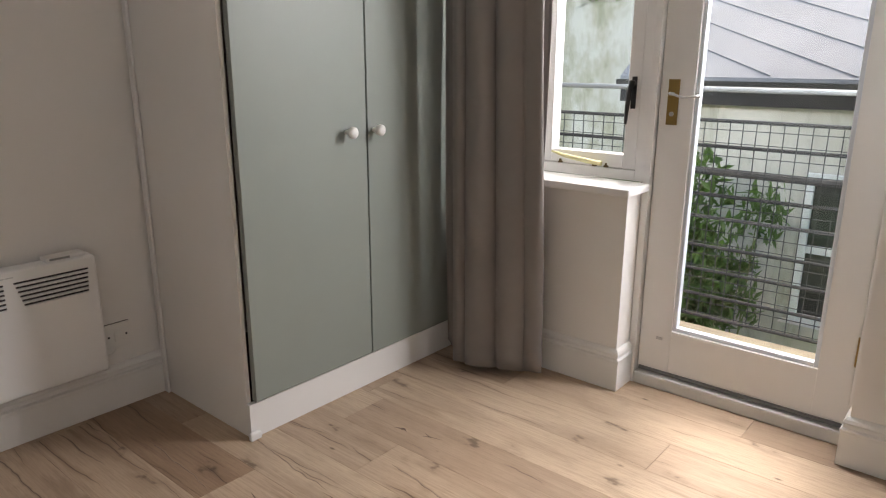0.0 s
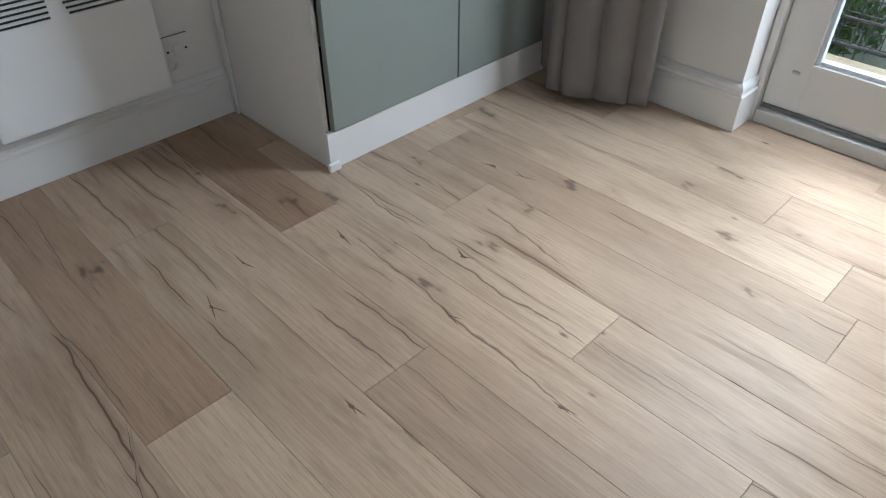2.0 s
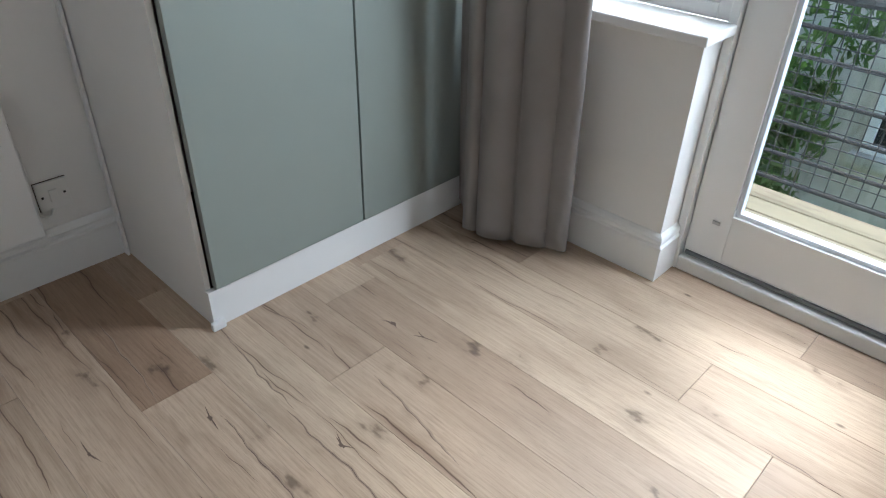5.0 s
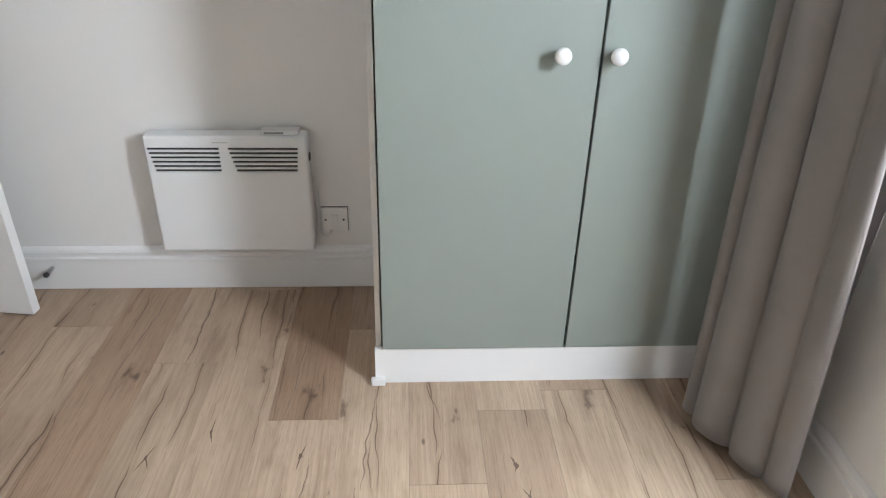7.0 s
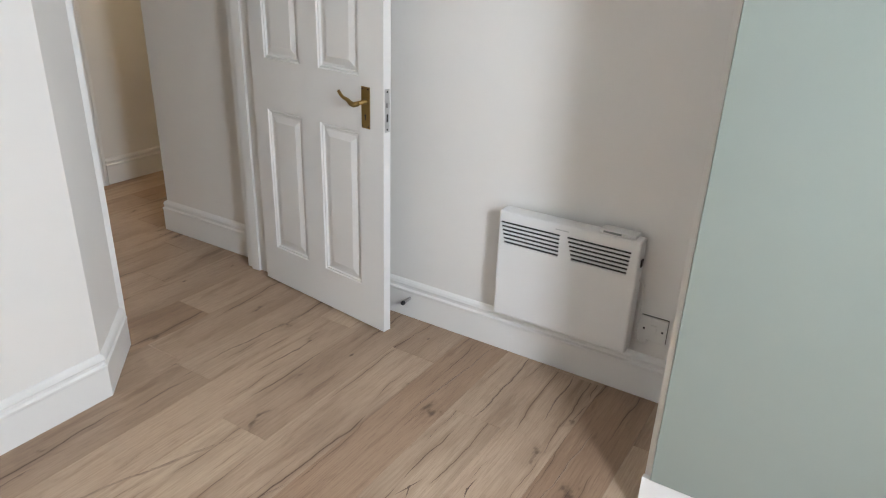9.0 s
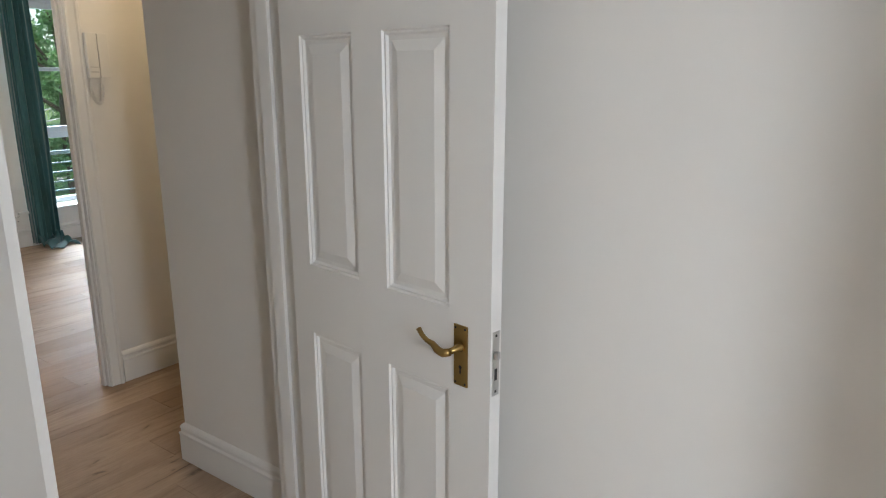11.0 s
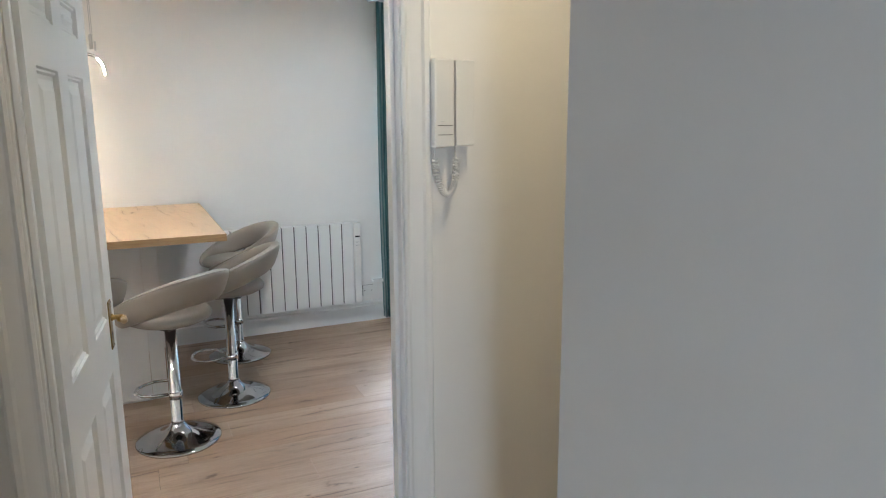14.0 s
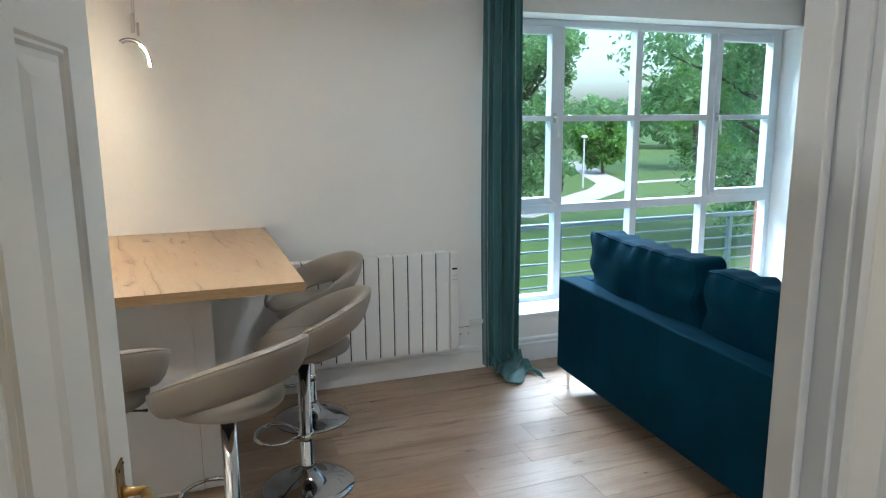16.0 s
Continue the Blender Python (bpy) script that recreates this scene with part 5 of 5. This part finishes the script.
PALE_RAIL = painted("galvanised_rail", (0.22, 0.24, 0.26), 0.5, 150, 0.06, 0.1)
fence = thing("balcony_fence", "metal balcony railing with horizontal bars and wire mesh", "railing", (0.8, 2.0, 0))
part("top_rail", tube([(-1.6, 2.0, 1.110), (3.3, 2.0, 1.110)], 0.012, 10), PALE_RAIL, fence, "pale tubular top rail", True)
for i, z in enumerate((0.975, 0.862, 0.746, 0.640, 0.536, 0.398, 0.283, 0.160, 0.055)):
    heavy = i == 2
    part("bar", tube([(-1.6, 2.0, z), (3.3, 2.0, z)], 0.016 if heavy else 0.0085, 8), DARK_RAIL, fence)
for x in (-1.55, -0.62, 1.60, 3.2):
    part("post", box(x - 0.02, x + 0.02, 1.985, 2.025, -0.034, 1.11), DARK_RAIL, fence)
bm = bmesh.new()
for i in range(88):
    x = -1.58 + 0.0555 * i
    tube([(x, 1.985, 0.055), (x, 1.985, 0.98)], 0.0027, 4, bm)
for i in range(16):
    z = 0.075 + 0.0575 * i
    tube([(-1.6, 1.983, z), (3.3, 1.983, z)], 0.0024, 4, bm)
part("wire_mesh", bm, DARK_RAIL, fence, "fine welded wire mesh")


def stained_render():
    n = Nodes(material("stained_render", (0.62, 0.59, 0.52), 0.9))
    v = n.coords()
    st = n.noise(n.add("ShaderNodeMapping", Vector=v, Scale=(3.0, 3.0, 0.7)).outputs[0], 1.2, 6.0, 0.68)
    sp = n.noise(v, 5.5, 5.0, 0.7)
    c = n.ramp(st, (0.35, (0.36, 0.34, 0.27)), (0.50, (0.60, 0.57, 0.50)), (0.75, (0.70, 0.67, 0.60)))
    n.set(Base_Color=n.mix(n.grey(sp, (0.60, 0.0), (0.72, 0.6)), c, (0.27, 0.26, 0.20)))
    n.bump(sp, 0.4, 0.01)
    return n.m


def mossy_wall():
    n = Nodes(material("mossy_render", (0.42, 0.41, 0.33), 0.95))
    v = n.coords()
    a = n.noise(n.add("ShaderNodeMapping", Vector=v, Scale=(1.6, 1.6, 0.8)).outputs[0], 1.3, 7.0, 0.72)
    b = n.noise(v, 4.0, 5.0, 0.7)
    c = n.ramp(a, (0.30, (0.13, 0.145, 0.08)), (0.45, (0.29, 0.285, 0.225)), (0.58, (0.42, 0.415, 0.38)), (0.8, (0.36, 0.36, 0.335)))
    n.set(Base_Color=n.mix(n.grey(b, (0.55, 0.0), (0.75, 0.5)), c, (0.13, 0.15, 0.07)))
    n.bump(b, 0.5, 0.02)
    return n.m


RENDER = stained_render()
SHEET = painted("grey_sheet_roof", (0.195, 0.205, 0.225), 0.6, 20.0, 0.15, 0.14)
SEAM = painted("grey_roof_seam", (0.15, 0.155, 0.17), 0.6, 20.0, 0.15, 0.1)
house = thing("neighbour_building", "pale rendered building with grey sheet roof and dark gutter", "building", (0.5, 5.2, -3.8))
part("wall", box(-0.95, 6.0, 5.0, 9.5, -3.8, 1.02), RENDER, house, "stained pale rendered wall")
roof_z = lambda y: 1.10 + (y - 4.88) * 0.62
bm = bmesh.new()
vs = [bm.verts.new(p) for x in (-1.15, 6.3) for p in ((x, 4.88, roof_z(4.88)), (x, 11.0, roof_z(11.0)), (x, 11.0, roof_z(11.0) - 0.12), (x, 4.88, roof_z(4.88) - 0.06))]
for q in ((0, 1, 2, 3), (4, 5, 6, 7), (0, 1, 5, 4), (1, 2, 6, 5), (2, 3, 7, 6), (3, 0, 4, 7)):
    bm.faces.new([vs[i] for i in q])
roof = part("roof", bm, SHEET, house, "pale grey sheet roof with diagonal seams")
for i in range(40):
    x = -1.1 + 0.62 * i
    y1 = min(11.0, 4.90 + (x + 1.1) / 1.9) if x + 1.1 > 0.05 else 4.92
    xe, ye = (x - (y1 - 4.90) * 1.9, y1)
    if x > 6.2:
        s = (x - 6.2) / 1.9
        if 4.9 + s >= y1:
            continue
        a0 = (6.2, 4.9 + s)
    else:
        a0 = (x, 4.90)
    part("seam", tube([(a0[0], a0[1], roof_z(a0[1]) + 0.006), (xe, ye, roof_z(ye) + 0.002)], 0.006, 5), SEAM, roof)
part("fascia", box(-1.15, 6.3, 4.90, 4.995, 0.87, 1.04), painted("dark_fascia", (0.018, 0.017, 0.017), 0.7, 60, 0.1, 0.2), house, "dark timber fascia")
part("gutter", sweep([(-1.15, 4.845, 1.07), (6.3, 4.845, 1.07)], (0, 0, 1), [(-0.05, 0.0), (-0.045, -0.05), (0.0, -0.075), (0.045, -0.05), (0.05, 0.0), (0.042, 0.0), (0.036, -0.045), (0, -0.066), (-0.036, -0.045), (-0.042, 0)]), painted("black_gutter", (0.022, 0.020, 0.019), 0.5, 90, 0.1, 0.3), house, "dark worn gutter")
DARK_GLASS = material("dark_window_glass", (0.02, 0.022, 0.025), 0.08)
for x0_ in (0.50, 2.6):
    w_ = part("window", bar_frame(x0_, x0_ + 0.95, 4.955, 5.03, -0.90, 0.36, 0.065), GLOSS, house, "white timber sash window")
    part("sash_rail", box(x0_ + 0.066, x0_ + 0.884, 4.965, 5.02, -0.30, -0.235), GLOSS, w_)
    part("pane", box(x0_ + 0.066, x0_ + 0.884, 4.992, 4.998, -0.834, 0.294), DARK_GLASS, w_)
    part("sill", box(x0_ - 0.05, x0_ + 1.0, 4.88, 5.0, -0.98, -0.905), RENDER, w_)
garden = thing("garden_wall", "tall mossy rendered wall behind the balcony", "wall", (-4, 5.6, -3.8))
part("wall", box(-9.0, -0.96, 5.55, 5.85, -3.8, 1.86), mossy_wall(), garden)
part("coping", box(-9.05, -0.955, 5.50, 5.90, 1.861, 1.93), mossy_wall(), garden)
bush((-3.4, 5.7, 1.90), 0.9, 0.45, 61, LEAF_BAMBOO, "weeds growing along the wall top", "wall_plants", 90, 0.05, 12, 1.6)
bush((-2.1, 5.7, 1.90), 0.7, 0.40, 62, LEAF_BAMBOO, "weeds growing along the wall top", "wall_plants", 90, 0.05, 10, 1.6)


def bamboo(at, w, h, seed, canes=16):
    rnd = random.Random(seed)
    b = thing("bamboo", "leafy green bamboo growing against the pale wall", "bamboo", at)
    bm, cl = bmesh.new(), []
    for _ in range(canes):
        p = Vector(at) + Vector((rnd.uniform(-w, w), rnd.uniform(-0.3, 0.3), 0))
        e = p + Vector((rnd.uniform(-0.35, 0.35), rnd.uniform(-0.35, 0.2), h * rnd.uniform(0.72, 1.0)))
        m = p.lerp(e, 0.5) + Vector((0.05, 0, 0.1))
        tube([p, m, e], [0.014, 0.011, 0.004], 6, bm)
        for f in (0.45, 0.55, 0.65, 0.75, 0.85, 0.95, 1.0):
            cl.append((p.lerp(e, f) + Vector((rnd.gauss(0, 0.09), rnd.gauss(0, 0.09), 0)), 0.20))
    part("canes", bm, painted("bamboo_cane_%d" % seed, (0.16, 0.18, 0.06), 0.6, 60, 0.1, 0.2), b)
    vs, fs = leaves_mesh(cl, 60, 0.040, rnd, 1.7, 0.7)
    mesh_part("leaves", vs, fs, LEAF_BAMBOO, b)
    return b


bamboo((-0.25, 4.25, -3.8), 0.50, 4.25, 71, 26)
bamboo((-1.15, 4.5, -3.8), 0.35, 3.5, 72, 12)

# ---- floor planks: 197 mm wide, along x ----
floor = tagged(part("floor", box(-5.6, 3.1, -7.60, 1.36, -0.15, -0.011), GAP), "washed oak laminate floor of wide planks", "floor", kind="structure")
ORIGIN[floor] = Matrix.Identity(4)
PW, PL = 0.197, 1.285
TONES = {"p": (1.04, 1.02, 0.98), "t": (0.94, 0.90, 0.86), "g": (0.84, 0.79, 0.75), "b": (0.77, 0.68, 0.61)}
# joint position and plank tones of the rows nearest the wardrobe, by the row's near edge
ROWS = {-1.674: (0.245, "tg"), -1.477: (0.95, "pt"), -1.280: (0.370, "gp"), -1.083: (-0.315, "gtt"), -0.886: (0.545, "bpt"), -0.689: (-0.110, "tpt"),
        -0.492: (0.750, "pt"), -0.295: (0.152, "btt"), -0.098: (1.005, "tp"), 0.099: (0.395, "ttp"), 0.296: (0.128, "pgt"), 0.493: (1.329, "tp"), 0.690: (1.080, "pp"), 0.887: (0.40, "tpt")}
rnd = random.Random(5)
rows_ = []
k = -40
while True:
    y0_ = round(0.099 + PW * k, 3)
    if y0_ > 1.36:
        break
    k += 1
    if y0_ < -7.62:
        continue
    shift, tones = next((v for q, v in ROWS.items() if abs(q - y0_) < 0.01), (None, ""))
    if shift is None:
        shift = rnd.uniform(0, PL)
    y1_ = min(y0_ + PW, 1.36)
    ym = (y0_ + y1_) / 2
    # rooms that this row crosses
    spans = [(-0.57, 3.0)] if ym > -1.95 else [(-2.7, 0.60)] if ym > -3.78 else [(-5.5, 1.8)]
    for a_, b_ in spans:
        x = shift - PL * math.ceil((shift - a_) / PL)
        k_ = 0
        while x < b_:
            u, w = max(x, a_), min(x + PL, b_)
            if w - u > 0.01:
                plank = part("plank", box(u + 0.0005, w - 0.0005, y0_ + 0.0003, y1_ - 0.0003, -0.0105, 0.0, bevel=0.0006, seg=1), FLOOR_OAK, floor)
                plank.color = (*TONES[tones[k_] if k_ < len(tones) else rnd.choice("ptttg" if ym > -1.95 else "tggb")], 1)
                k_ += 1
            x += PL

# dark splits along the grain of the boards near the wardrobe: from x to x, y to y, width
SPLIT = material("dark_wood_split", (0.125, 0.078, 0.052), 0.6)
STAIN = material("brown_heartwood", (0.300, 0.212, 0.150), 0.5)


def streak(x0, x1, y0, y1, wide, z, seed):
    """A tapered sliver that wanders along the grain."""
    n_ = max(12, int((x1 - x0) / 0.012))
    lo, hi = [], []
    for i in range(n_ + 1):
        u = i / n_
        x = x0 + (x1 - x0) * u
        y = y0 + (y1 - y0) * u + 0.014 * noise.noise(Vector((x * 6, seed, 0))) + 0.005 * noise.noise(Vector((x * 27, seed, 3)))
        w = 0.5 * wide * (math.sin(math.pi * min(1, 0.04 + u * 0.94)) ** 0.6) * (0.55 + 0.9 * abs(noise.noise(Vector((x * 19, seed, 7)))))
        lo.append((x, y - w, z))
        hi.append((x, y + w, z))
    bm = bmesh.new()
    a, b = ([bm.verts.new(p) for p in side] for side in (lo, hi))
    for i in range(n_):
        bm.faces.new((a[i], a[i + 1], b[i + 1], b[i]))
    return bm


for k, (x0_, x1_, y0_, y1_, w_) in enumerate(((0.30, 1.12, -0.160, -0.218, 5.0), (0.03, 0.40, 0.002, -0.022, 3.0), (0.40, 0.99, -0.040, -0.042, 5.0), (-0.55, 0.0, -0.752, -0.788, 3.5),
                                              (-0.56, -0.115, -0.606, -0.588, 6.0), (-0.26, 0.14, -0.226, -0.252, 3.5), (0.44, 0.75, -0.404, -0.398, 4.5), (-0.54, -0.24, -0.400, -0.394, 4.5),
                                              (1.01, 1.36, -0.016, -0.019, 4.0), (0.46, 0.81, 0.197, 0.145, 4.0), (-0.40, 0.21, -1.540, -1.595, 4.0), (-0.20, 0.10, -1.374, -1.388, 4.0),
                                              (0.40, 0.88, -1.172, -1.340, 4.0), (0.46, 0.73, -0.897, -0.962, 3.5))):
    part("wood_split", streak(x0_, x1_, y0_, y1_, w_ / 1500, 0.0005, 3.1 * k), SPLIT, floor, "dark split along the grain")
    part("heartwood_streak", streak(x0_ + 0.02, x1_ + 0.01, y0_, y1_, w_ / 420, 0.0003, 3.1 * k), STAIN, floor, "brown heartwood streak")
rnd = random.Random(8)
for x, y in ((0.194, -0.441), (0.584, -0.011), (0.716, -0.195), (0.758, -0.533), (0.284, -0.587), (1.071, -0.221), (0.441, 0.398), (0.338, 0.378), (0.289, -0.186)):
    bm = bmesh.new()
    r_ = rnd.uniform(0.005, 0.009)
    bm.faces.new([bm.verts.new((x + 1.5 * r_ * f * math.cos(a), y + 0.8 * r_ * f * math.sin(a), 0.0006)) for a, f in ((2 * math.pi * i / 14, rnd.uniform(0.55, 1.1)) for i in range(14))])
    for _ in range(3):
        a = rnd.choice((0, math.pi)) + rnd.uniform(-0.8, 0.8)
        l_ = rnd.uniform(0.025, 0.060)
        e = Vector((math.cos(a), 0.6 * math.sin(a), 0)) * l_
        sd = Vector((-e.y, e.x, 0)).normalized() * 0.0018
        p = Vector((x, y, 0.0007))
        bm.faces.new([bm.verts.new(q) for q in (p - sd, p + e * 0.6 - sd * 0.5, p + e, p + e * 0.5 + sd, p + sd)])
    part("wood_knot", bm, SPLIT, floor, "dark cracked knot")
